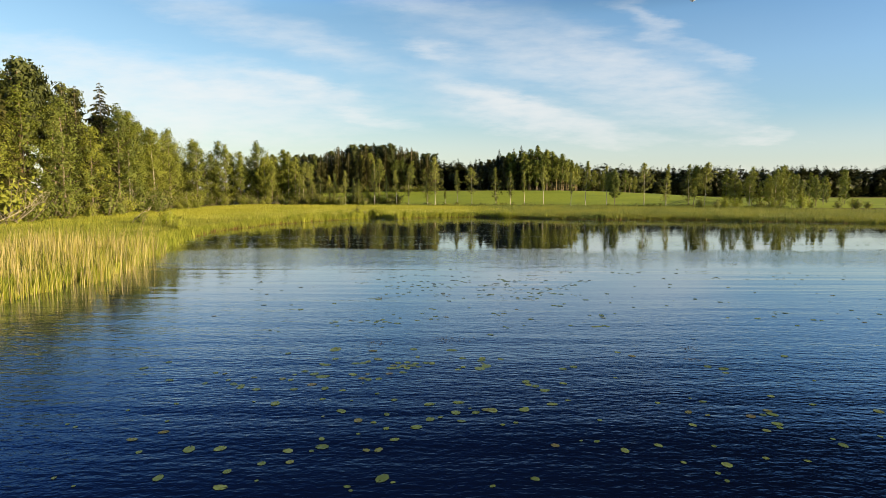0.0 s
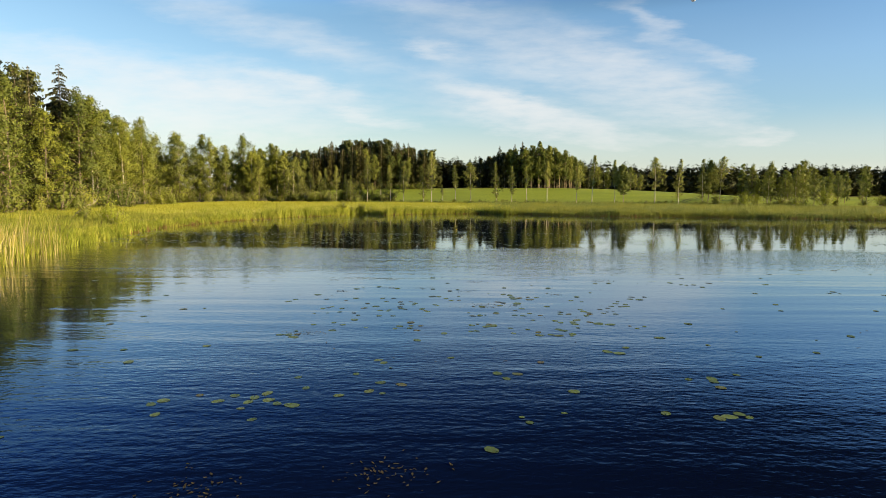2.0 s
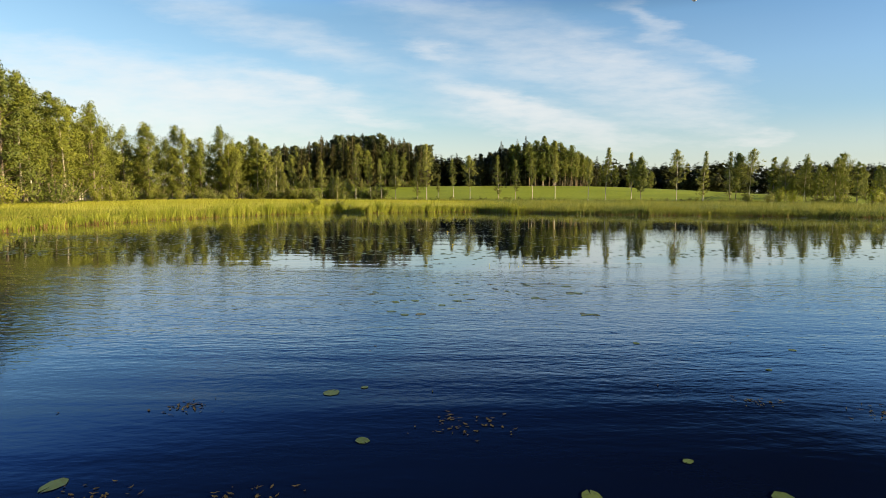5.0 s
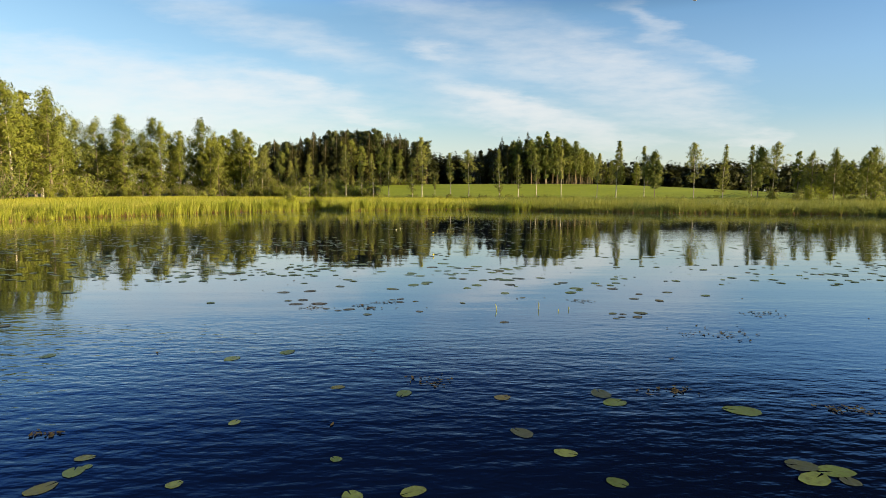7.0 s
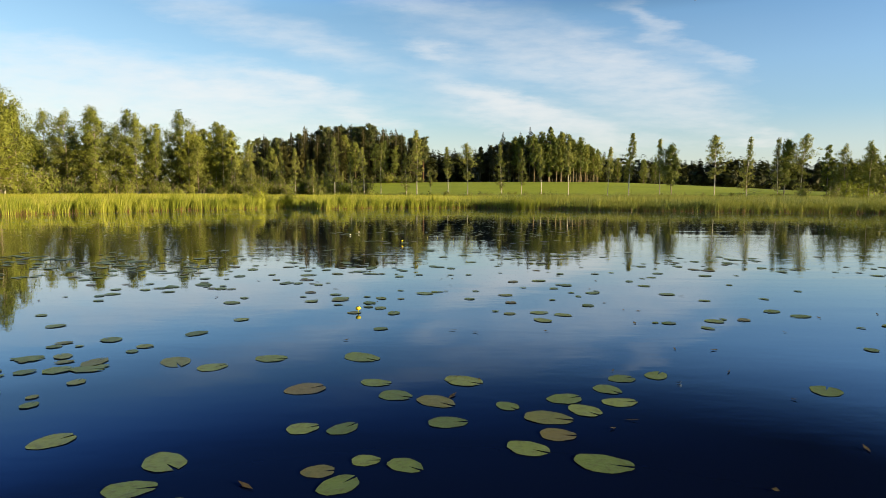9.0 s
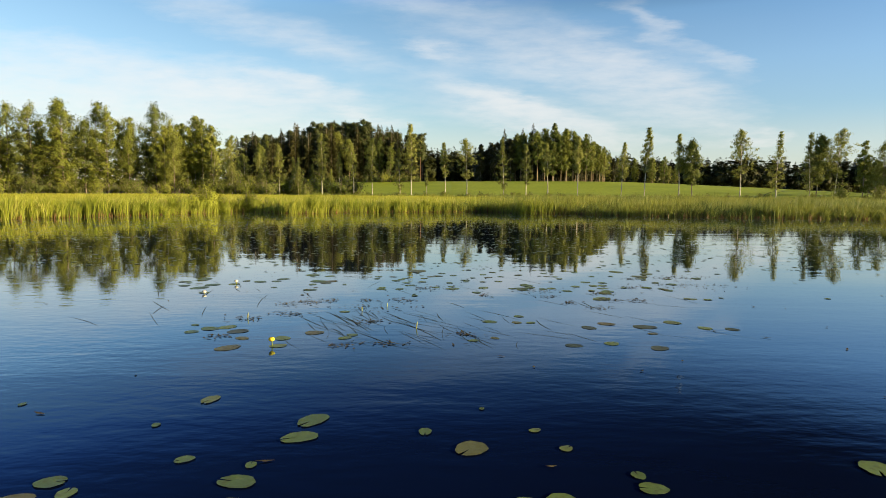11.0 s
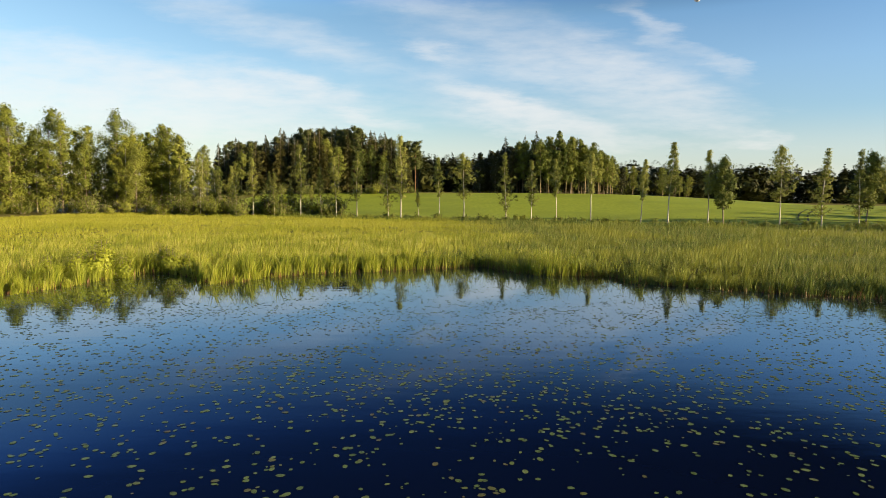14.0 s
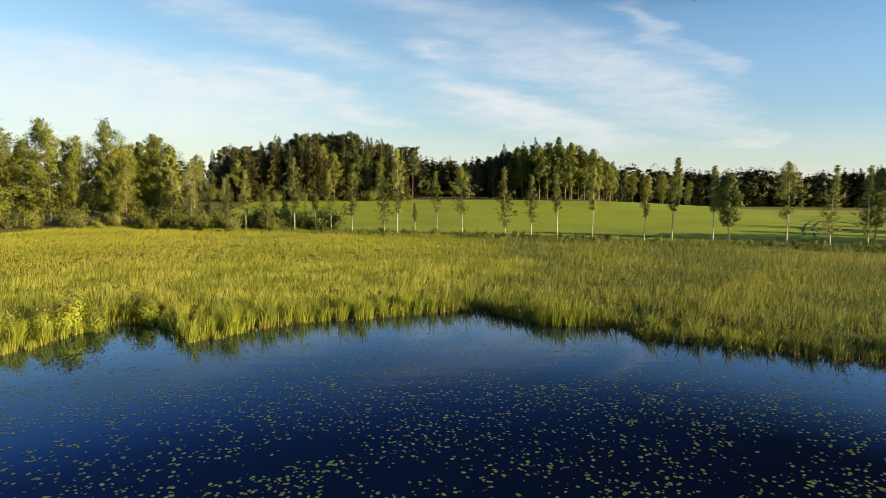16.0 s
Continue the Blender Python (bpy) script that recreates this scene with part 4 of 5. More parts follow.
# ---- water lilies ----
def pad_mesh(rg, long=1.0, n=22):
    """A heart-shaped floating leaf, one metre across, slightly dished, with a notch and a wavy rim."""
    k = n
    a = np.linspace(math.pi * 0.035, math.pi * 1.965, k)
    rr = 0.5 * (1 + 0.05 * np.sin(a * 3 + rg.uniform(0, 6)) + 0.03 * np.sin(a * 7 + rg.uniform(0, 6)))
    rim = np.stack([rr * np.cos(a) * long, rr * np.sin(a) * 0.82, 0.004 + 0.004 * np.sin(a * 2 + rg.uniform(0, 6)) + 0.003 * np.sin(a * 5)], 1)
    mid = rim * (0.55, 0.55, 0.15)
    hub = np.array([[0.10 * long, 0, 0.0]])
    V = np.vstack([hub, mid, rim])
    F = [(0, 1 + i, 2 + i) for i in range(k - 1)]
    Q = [(1 + i, 1 + k + i, 2 + k + i, 2 + i) for i in range(k - 1)]
    T = F + [(q[0], q[1], q[2]) for q in Q] + [(q[0], q[2], q[3]) for q in Q]
    return V, np.array(T)


pad_rng = np.random.default_rng(50)
pad_shapes = [pad_mesh(pad_rng, l) for l in (1.0, 1.1, 1.2, 0.95, 1.15)]
small_pads = []
for V, T in (pad_mesh(pad_rng, l, 8) for l in (1.0, 1.15, 1.25, 0.95)):
    small_pads.append((np.vstack([V[:1], V[9:]]), np.array([(0, 1 + i, 2 + i) for i in range(7)])))
pad_meshes = [smooth(mesh_of("lily_pad", *s, PAD)) for s in pad_shapes]


def pad_density(x, y):
    base = np.interp(y, [0, 6, 10, 16, 20, 27, 30, 36, 45, 48, 57, 61, 66, 71, 74, 80, 84, 92, 97, 101, 108],
                     [1.2, 2.0, 2.0, 2.0, 3.0, 3.2, 1.0, 0.4, 0.6, 3.4, 3.2, 1.6, 4.0, 12.0, 9.0, 13.0, 20.0, 20.0, 16.0, 8.0, 1.0])
    base = base * np.where(y < 11, np.interp(x, [-4, -2, 5, 7], [0.4, 1.5, 1.5, 0.6]), np.where(y < 17, np.interp(x, [-7, -4.5, 1, 3], [0.8, 1.8, 1.8, 0.4]), 1.0))
    base = base * np.where((y >= 17) & (y < 34), np.interp(x, [-3, 1, 3], [0.4, 0.6, 0.7]), 1.0)
    base = base * np.where((y > 44) & (y < 60), np.interp(x, [-6, 0, 4], [2.6, 2.0, 1.0]), 1.0)
    base = base * np.where(((y > 64.8) & (y < 68)), 0.25, 1.0) * np.where((y > 16) & (y < 24.5), 0.2, 1.0) * np.where(((y > 11.5) & (y < 16)) | ((y > 24.5) & (y < 28.2)) | ((y > 35) & (y < 47)), 0.15, 1.0) * np.where((y > 28.2) & (y < 46), 0.5, 1.0)
    return base * np.clip(0.75 + np.where(y > 64, 0.5, 0.8) * patchy(x, y, 0.7, 12) + 0.5 * patchy(x, y, 2.1, 13), 0.02, 2.5)


def pad_places(seed, box, limit=None):
    rg = np.random.default_rng(seed)
    x0, x1, y0, y1 = box
    m = int((x1 - x0) * (y1 - y0) * 20.0)
    X, Y = rg.uniform(x0, x1, m), rg.uniform(y0, y1, m)
    keep = (rg.random(m) * 20.0 < pad_density(X, Y)) & (shore_distance(X, Y) < -0.7)
    return X[keep], Y[keep], rg


# the pads that float nearest to the flight, placed one by one: x, y, breadth
NEAR = [(0.99, 48.77, 27), (1.7, 48.53, 27), (1.67, 48.26, 23), (2.69, 48.56, 18), (2.89, 48.51, 20), (2.48, 48.44, 19), (2.6, 48.31, 23), (2.51, 48.96, 20), (2.28, 48.96, 23),
        (3.1, 49.06, 24), (3.48, 49.33, 19), (3.52, 48.71, 25), (3.87, 48.54, 29), (3.71, 48.89, 25), (3.7, 49.14, 30), (3.95, 49.26, 26), (3.87, 49.47, 26), (4.21, 49.41, 23),
        (4.2, 49.66, 25), (4.65, 49.98, 22), (4.37, 49.9, 24), (3.22, 49.83, 31), (2.6, 49.78, 22), (2.76, 49.52, 28), (3.03, 49.41, 28), (2.14, 49.64, 33), (1.69, 50.38, 28),
        (2.41, 50.43, 33), (1.31, 50.13, 28), (0.97, 50.27, 31), (5.69, 49.65, 28)]


brown_meshes = [smooth(mesh_of("lily_pad", *k, PAD_BROWN)) for k in pad_shapes]
dull_meshes = [smooth(mesh_of("lily_pad", *k, PAD_DULL)) for k in pad_shapes]


def lay_pad(k, x, y, size, turn, mat=PAD, label="oval green water-lily leaf floating on dark water"):
    shapes = brown_meshes if mat == PAD_BROWN else dull_meshes if mat == PAD_DULL else pad_meshes
    ob = new("lily_pad", shapes[k % len(shapes)])
    ob.matrix_basis = pose(x, y, 0.003, 0, 0, turn) @ Matrix.Diagonal((size, size, size, 1))
    return tagged(ob, label, "lily pad", "floating lily pads")


# browned pads in loose rafts on the calm belt before them
MID = [(-0.44, 45.85, 28), (0.0, 46.01, 28), (0.44, 46.57, 23), (-0.14, 45.02, 17), (0.06, 44.73, 25), (0.08, 45.1, 24), (0.42, 44.77, 30), (0.61, 44.37, 13), (0.82, 44.22, 14),
       (0.97, 44.32, 20), (1.29, 44.48, 18), (1.7, 44.96, 17), (1.69, 45.24, 15), (1.95, 45.03, 13), (1.56, 45.17, 12), (1.3, 43.94, 18), (2.05, 44.18, 14), (3.77, 45.43, 13),
       (5.6, 46.44, 27), (4.92, 46.52, 20), (5.45, 46.81, 17), (5.9, 45.85, 19), (5.66, 45.37, 19), (6.49, 46.07, 24), (5.07, 44.06, 12), (5.36, 44.14, 26), (4.93, 44.1, 17),
       (4.99, 43.84, 12), (4.88, 43.74, 13), (5.22, 43.85, 20), (3.25, 43.46, 17)]
# broad green pads over the weed beds beyond
LATE = [(1.04, 62.52, 24), (1.21, 62.6, 22), (0.9, 62.36, 19), (1.55, 62.09, 17), (1.97, 62.1, 22), (2.01, 61.79, 19), (1.54, 61.7, 26), (2.25, 62.36, 26), (2.62, 62.13, 16),
        (2.68, 62.27, 15), (2.39, 63.52, 15), (-0.55, 66.32, 28), (-1.18, 65.93, 24), (-0.77, 66.01, 22), (-0.59, 65.58, 23), (-0.16, 65.69, 28), (-0.25, 65.37, 31), (0.16, 65.78, 24),
        (0.51, 66.06, 25), (0.77, 66.13, 20), (0.0, 64.92, 21), (1.71, 66.17, 25), (4.61, 63.3, 16), (4.22, 62.98, 19), (4.54, 62.94, 15), (4.71, 62.94, 13), (5.6, 62.9, 21), (6.42, 63.0, 26)]
LATER = [(5.98, 62.42, 12), (6.69, 62.71, 20), (3.98, 62.06, 12), (4.21, 62.17, 11), (5.4, 61.97, 20), (7.36, 64.62, 14), (5.06, 65.84, 29), (6.0, 64.6, 33), (0.8, 62.7, 11)]
SUNK = [(1.4, 62.4, 23), (5.34, 62.69, 17), (6.01, 62.75, 23), (6.98, 62.66, 17), (4.99, 61.88, 16), (5.83, 61.8, 20)]
# pads on the rippled water that the flight crosses first: x, y, breadth in centimetres
WINDWARD = [(-1.18, 13.75, 19), (-1.09, 13.97, 18), (-0.96, 13.71, 21), (-0.87, 14.02, 20), (-0.75, 13.75, 23), (-0.66, 13.93, 18), (-0.85, 13.54, 21), (-1.05, 13.58, 15),
    (-0.58, 13.65, 16), (-0.42, 13.97, 16), (0.86, 13.51, 31), (1.03, 13.72, 30), (0.94, 14.19, 20), (0.49, 14.38, 21), (1.43, 14.32, 17), (0.48, 13.63, 16),
    (0.35, 13.43, 15), (0.23, 15.15, 28), (-0.78, 15.23, 24), (-0.64, 14.50, 15), (3.11, 13.67, 21), (2.82, 13.51, 19), (2.61, 12.43, 16), (1.84, 12.33, 18),
    (1.98, 12.24, 19), (2.13, 11.97, 23), (3.85, 12.82, 11), (4.80, 14.62, 21), (6.31, 13.70, 23), (6.60, 13.51, 26), (6.50, 13.20, 16), (4.53, 14.96, 18)]
WINDWARD_WEST = [(-2.84, 15.21, 37), (-2.68, 14.31, 20), (-2.81, 13.80, 23), (-2.93, 13.87, 16), (-1.83, 14.08, 18), (-1.94, 13.96, 20), (-2.12, 13.92, 21), (-2.05, 13.04, 21),
    (-1.72, 13.08, 13), (-2.93, 13.07, 23), (-2.70, 12.89, 29), (-1.81, 12.76, 20), (-1.65, 12.68, 19), (-1.43, 12.73, 19), (-1.23, 13.11, 18), (-0.92, 13.20, 18),
    (-3.56, 12.72, 19), (-3.36, 12.65, 14), (-2.82, 12.33, 22), (-4.22, 12.81, 14), (-4.51, 12.35, 19), (-4.31, 12.26, 18), (-4.29, 12.11, 16), (-3.91, 12.00, 20),
    (-5.21, 13.15, 15), (-5.15, 12.39, 15), (-3.13, 12.02, 20), (-2.10, 11.95, 14)]
SECOND = [(1.64, 26.19, 12), (1.88, 26.18, 24), (2.39, 26.91, 20), (2.53, 26.76, 21), (2.40, 26.36, 21), (2.93, 27.45, 29), (2.90, 27.74, 23), (3.09, 27.56, 25),
    (3.38, 27.33, 29), (3.39, 27.73, 15), (3.64, 27.68, 18), (2.83, 26.34, 16), (2.96, 25.90, 17), (3.70, 26.23, 21), (2.74, 25.63, 14), (3.08, 25.26, 15),
    (2.65, 25.03, 15), (2.87, 24.95, 16), (3.32, 25.01, 15), (2.19, 25.21, 17), (2.20, 25.37, 15), (1.75, 25.01, 18), (1.55, 24.91, 18), (1.72, 24.91, 15), (1.89, 25.03, 8)]
SECOND_EAST = [(3.93, 25.45, 17), (3.87, 25.19, 15), (4.09, 25.18, 18), (4.54, 25.81, 16), (4.57, 25.56, 22), (4.67, 25.34, 21), (4.64, 25.14, 15), (4.51, 24.99, 18),
    (5.09, 25.83, 17), (5.36, 26.03, 14), (5.54, 26.31, 17), (5.77, 26.24, 16), (5.95, 26.31, 21), (5.19, 25.50, 12), (5.05, 25.33, 14), (5.38, 25.61, 9), (5.34, 25.22, 16),
    (5.77, 26.71, 17), (6.03, 26.61, 17), (6.60, 27.84, 20), (6.44, 27.47, 23), (6.69, 27.37, 26), (6.99, 27.84, 18), (4.59, 27.18, 18), (4.86, 27.01, 11)]
SECOND_WEST = [(0.30, 25.58, 15), (0.38, 25.47, 15), (0.20, 25.82, 20), (-0.05, 26.44, 15), (-0.02, 26.68, 18), (-0.40, 26.54, 18), (-0.46, 26.87, 19), (-0.16, 26.90, 12),
    (-0.42, 26.10, 22), (-0.37, 25.86, 16), (-0.25, 25.79, 15), (0.54, 26.45, 14), (0.62, 26.32, 12), (1.02, 27.12, 20), (1.25, 27.12, 11), (0.87, 27.47, 19),
    (0.46, 27.81, 28), (0.66, 27.79, 17), (-0.88, 26.96, 15), (-1.39, 26.60, 18), (-0.92, 25.61, 18), (-0.67, 25.66, 15), (-0.71, 25.52, 10), (-1.43, 25.88, 14),
    (-1.36, 25.95, 15), (-1.84, 27.46, 22), (-1.97, 25.37, 15), (-1.57, 25.25, 14), (-1.42, 24.95, 14)]
SECOND_FAR_WEST = [(-2.52, 25.83, 18), (-2.38, 25.95, 15), (-2.31, 26.11, 14), (-2.27, 25.23, 10), (-2.61, 25.18, 11), (-0.51, 24.88, 15), (-0.87, 24.88, 17), (-1.10, 26.18, 22),
    (2.92, 26.68, 30), (-2.69, 27.28, 19), (-3.74, 26.89, 19), (-3.61, 27.21, 18), (-0.71, 27.47, 16), (-1.04, 27.47, 18), (-2.08, 27.05, 15)]
THIRD = [(-1.83, 41.64, 16), (0.16, 41.59, 20), (0.68, 41.85, 19), (1.45, 40.67, 12), (2.92, 40.42, 17), (3.80, 40.53, 22), (3.86, 40.31, 23), (0.81, 39.83, 11),
    (2.99, 39.66, 18), (1.70, 39.21, 10), (0.04, 39.21, 12), (0.09, 39.01, 16), (0.13, 39.08, 8), (0.03, 38.80, 17), (0.79, 38.86, 12), (2.06, 40.51, 17), (4.74, 39.15, 22),
    (4.91, 39.07, 22), (4.71, 38.97, 21), (4.91, 38.94, 15)]
FOURTH = [(1.83, 46.79, 27), (2.09, 47.15, 26), (2.05, 46.94, 20), (3.06, 46.81, 24), (2.86, 46.44, 19), (3.51, 45.89, 19), (3.72, 46.90, 26), (3.81, 46.66, 10),
    (4.66, 47.01, 19), (4.81, 47.19, 22), (4.92, 46.46, 24), (4.93, 46.25, 18), (4.72, 45.99, 25), (5.88, 47.19, 20), (5.45, 47.14, 21), (1.46, 46.29, 23),
    (3.23, 47.49, 23), (3.45, 47.58, 20), (3.58, 47.72, 21), (3.72, 47.54, 33), (3.99, 47.76, 27), (2.81, 47.67, 22), (2.60, 47.77, 23), (1.91, 48.09, 24),
    (4.47, 47.87, 21), (6.00, 47.74, 21)]
BELT_WEST = [(-1.77, 23.24, 21), (-2.50, 22.59, 25), (-2.66, 22.80, 21), (-2.48, 22.84, 18), (-2.84, 22.79, 19), (-0.25, 23.69, 20), (0.02, 23.75, 15), (0.25, 23.74, 16),
    (0.01, 23.49, 16), (0.18, 23.27, 16), (-0.34, 23.43, 15), (0.81, 22.97, 18), (1.43, 23.19, 15), (1.56, 23.22, 14), (1.47, 23.82, 16), (1.62, 23.95, 12),
    (1.82, 23.68, 22), (1.98, 23.74, 22), (1.90, 23.92, 18), (2.03, 23.83, 16), (-2.33, 23.83, 16), (-1.63, 23.82, 15), (-1.03, 23.52, 12), (-1.43, 24.40, 23)]
BELT_EAST = [(2.96, 23.11, 17), (3.48, 23.42, 20), (3.57, 23.29, 20), (3.57, 24.34, 19), (3.68, 24.15, 17), (4.14, 24.44, 22), (3.99, 24.21, 20), (3.99, 23.99, 21),
    (3.71, 22.95, 21), (3.66, 22.79, 12), (3.37, 22.80, 21), (3.21, 22.88, 17), (3.97, 23.58, 13), (4.58, 24.04, 30), (4.85, 23.95, 26), (4.41, 24.21, 17),
    (5.36, 23.54, 14), (5.27, 23.80, 11), (3.04, 24.43, 15), (2.37, 23.52, 14), (2.38, 23.01, 13), (2.76, 23.39, 15)]
CROSSING = [(-2.45, 18.80, 18), (-2.12, 18.72, 19), (-1.98, 18.91, 19), (-1.87, 18.61, 21), (-1.46, 18.39, 23), (-1.70, 18.46, 17), (-2.15, 18.52, 17), (-2.62, 18.55, 18),
    (-3.45, 18.57, 22), (-3.56, 18.41, 17), (-3.30, 18.00, 17), (-1.87, 17.83, 14), (-2.17, 18.25, 11), (-3.00, 18.81, 15), (-1.43, 19.18, 15), (-1.69, 19.73, 15),
    (-0.25, 19.46, 18), (0.10, 19.36, 19), (-0.73, 19.93, 15), (-0.39, 19.03, 18), (-0.17, 18.93, 12), (2.09, 19.96, 19), (1.87, 19.70, 16), (-0.32, 20.63, 18),
    (-0.44, 20.80, 17), (2.53, 18.11, 10), (4.08, 21.46, 23), (5.38, 19.72, 22), (4.97, 19.69, 16), (4.85, 17.99, 22), (5.04, 18.10, 19), (4.68, 17.94, 20), (5.12, 17.97, 13)
    ]
THIRD_WEST = [(0.67, 36.76, 20), (1.26, 36.50, 25), (0.95, 36.45, 21), (1.08, 37.98, 20), (0.82, 38.01, 17), (0.67, 37.80, 21), (2.01, 37.97, 23), (2.32, 38.16, 18),
    (2.23, 38.79, 15), (1.88, 38.73, 16), (1.16, 38.61, 11), (0.25, 37.78, 12), (1.67, 37.45, 20), (3.79, 38.37, 27), (3.95, 38.24, 18), (4.85, 40.13, 28),
    (3.47, 38.91, 15), (3.24, 39.32, 16), (4.45, 36.64, 15), (4.55, 36.52, 18), (4.67, 36.56, 15), (4.68, 36.47, 18), (4.43, 36.47, 14)]
CALM_WEST = [(0.82, 66.39, 22), (1.49, 66.16, 31), (1.65, 65.98, 22), (1.47, 65.80, 16), (1.59, 65.46, 9), (1.55, 65.24, 21), (0.92, 65.45, 12), (0.25, 66.13, 17), (1.57, 66.81, 20),
    (1.22, 66.94, 30), (2.67, 65.36, 17), (2.67, 65.51, 15), (2.96, 65.38, 16), (3.11, 65.78, 17), (3.03, 66.05, 17), (2.83, 66.29, 18), (2.91, 66.43, 16),
    (2.97, 66.58, 13), (2.74, 66.77, 14), (2.47, 66.78, 17), (2.47, 66.51, 14), (3.42, 66.82, 16), (3.56, 66.91, 19), (3.63, 67.29, 16), (3.85, 67.01, 17)]
CALM_MIDDLE = [(3.15, 67.58, 39), (3.32, 66.60, 15), (3.30, 66.17, 16), (3.77, 66.07, 15), (3.54, 65.58, 17), (3.82, 65.45, 21), (3.80, 65.66, 14), (4.18, 65.09, 17),
    (4.32, 65.55, 21), (4.06, 66.23, 14), (4.05, 66.41, 16), (4.20, 66.70, 13), (4.42, 67.17, 17), (4.49, 66.78, 16), (4.73, 66.88, 15), (4.63, 66.29, 15),
    (4.35, 66.22, 14), (5.09, 65.62, 20), (4.93, 65.52, 23), (4.94, 65.38, 22), (5.28, 65.47, 16), (5.43, 65.54, 18), (4.79, 65.50, 14), (5.63, 65.29, 16),
    (5.87, 65.76, 19), (5.78, 66.67, 16), (5.74, 66.92, 15)]
CALM_EAST = [(5.60, 66.95, 13), (5.62, 67.38, 14), (6.25, 67.55, 17), (5.09, 67.13, 17), (6.15, 66.25, 19), (6.44, 66.19, 17), (6.19, 65.86, 18), (6.35, 65.88, 20),
    (6.28, 65.58, 18), (6.28, 65.29, 22), (6.19, 65.12, 25), (7.38, 66.24, 16), (7.03, 65.68, 21), (7.26, 65.56, 16), (7.60, 66.07, 22), (7.30, 65.40, 17),
    (7.62, 67.39, 25), (7.36, 67.02, 36), (7.11, 67.67, 30), (8.34, 66.80, 23), (7.77, 66.69, 15), (7.29, 66.73, 16)]
for k, (x, y, s) in enumerate(SECOND + SECOND_EAST + SECOND_WEST + SECOND_FAR_WEST + THIRD + THIRD_WEST + FOURTH):
    dull = (k * 37) % 11 < 2
    lay_pad(k, x, y, s / 108, pad_rng.uniform(0, 360), PAD_DULL if dull else PAD, "dull grey-green lily leaf awash just at the surface" if dull else "oval green water-lily leaf floating on dark water")
for k, (x, y, s) in enumerate(NEAR + LATE + LATER):
    lay_pad(k, x, y, s / 118, pad_rng.uniform(-60, 60))
for k, (x, y, s) in enumerate(MID):
    lay_pad(k, x, y, s / 125, pad_rng.uniform(-60, 60), PAD_BROWN, "ragged browning water-lily leaf floating on dark water")
for k, (x, y, s) in enumerate(SUNK):
    lay_pad(k, x, y, s / 100, pad_rng.uniform(-60, 60), PAD_DULL, "dull grey-green lily leaf awash just at the surface")
bits = []
for k, (x, y, b) in enumerate(WINDWARD + WINDWARD_WEST + CROSSING + BELT_WEST + BELT_EAST + CALM_WEST + CALM_MIDDLE + CALM_EAST):
    V, F = pad_shapes[k % len(pad_shapes)]
    a, g = k * 2.4, b / 108
    c, sn = math.cos(a) * g, math.sin(a) * g
    bits.append((np.stack([x + V[:, 0] * c - V[:, 1] * sn, y + V[:, 0] * sn + V[:, 1] * c, 0.003 + V[:, 2] * g], 1), F))
for box, seed in (((-26, 45, 4, 47), 52), ((-4, 11, 51.2, 60.5), 51), ((-26, -4, 47, 66), 53), ((-4, 0.6, 46.6, 51.2), 57), ((6, 11, 46.6, 51.2), 58), ((-4, 11, 64.5, 66), 56), ((11, 60, 47, 66), 54), ((-26, 60, 66, 108), 55)):
    PX, PY, rg = pad_places(seed, box)
    fine = seed == 51
    for x, y in zip(PX, PY):
        V, F = pad_shapes[rg.integers(len(pad_shapes))] if fine else small_pads[rg.integers(len(small_pads))]
        a, s = rg.uniform(0, 6.28), rg.uniform(0.05, 0.18) * (1.3 if y < 60 else 0.80 if y < 88 else 0.74)
        c, sn = math.cos(a) * s, math.sin(a) * s
        bits.append((np.stack([x + V[:, 0] * c - V[:, 1] * sn, y + V[:, 0] * sn + V[:, 1] * c, 0.006 + V[:, 2] * s], 1), F))
tagged(new("lily_pads", smooth(mesh_of("lily_pads", *join(bits), PAD))), "drifts of green water-lily leaves on the lake", "lily pads", kind="stuff")


# ---- small things ----
def flower(x, y, h, petal=None, label="small round yellow water-lily bloom on a green stalk"):
    """A water-lily: a round cupped bloom on a green stalk just above the water."""
    ob = thing("water_lily_flower", label, "flower", "water-lily blooms")
    ob.matrix_basis = pose(x, y, 0)
    part("stalk", mesh_of("stalk", *tube([(0, 0, -0.1), (0.005, 0, h * 0.6), (0, 0.004, h)], [0.006, 0.006, 0.005], 6), REED), ob)
    a = np.linspace(0, 2 * math.pi, 11)[:-1]
    rings = [(0.006, h), (0.022, h + 0.006), (0.030, h + 0.022), (0.026, h + 0.036), (0.012, h + 0.040)]
    V = np.concatenate([np.stack([rr * (1 + 0.10 * np.cos(5 * a)) * np.cos(a), rr * (1 + 0.10 * np.cos(5 * a)) * np.sin(a), np.full(10, z)], 1) for rr, z in rings])
    F = [(i * 10 + j, i * 10 + (j + 1) % 10, (i + 1) * 10 + (j + 1) % 10, (i + 1) * 10 + j) for i in range(4) for j in range(10)]
    part("bloom", smooth(mesh_of("bloom", V, F, petal or PETAL)), ob, "cupped petals")


for x, y, h in ((2.12, 52.25, 0.03), (1.95, 61.78, 0.05)):
    flower(x, y, h)
for x, y, h in ((0.19, 65.79, 0.03), (0.05, 64.81, 0.01)):
    flower(x, y, h, WHITE_PETAL, "small white water-lily bloom on a green stalk")


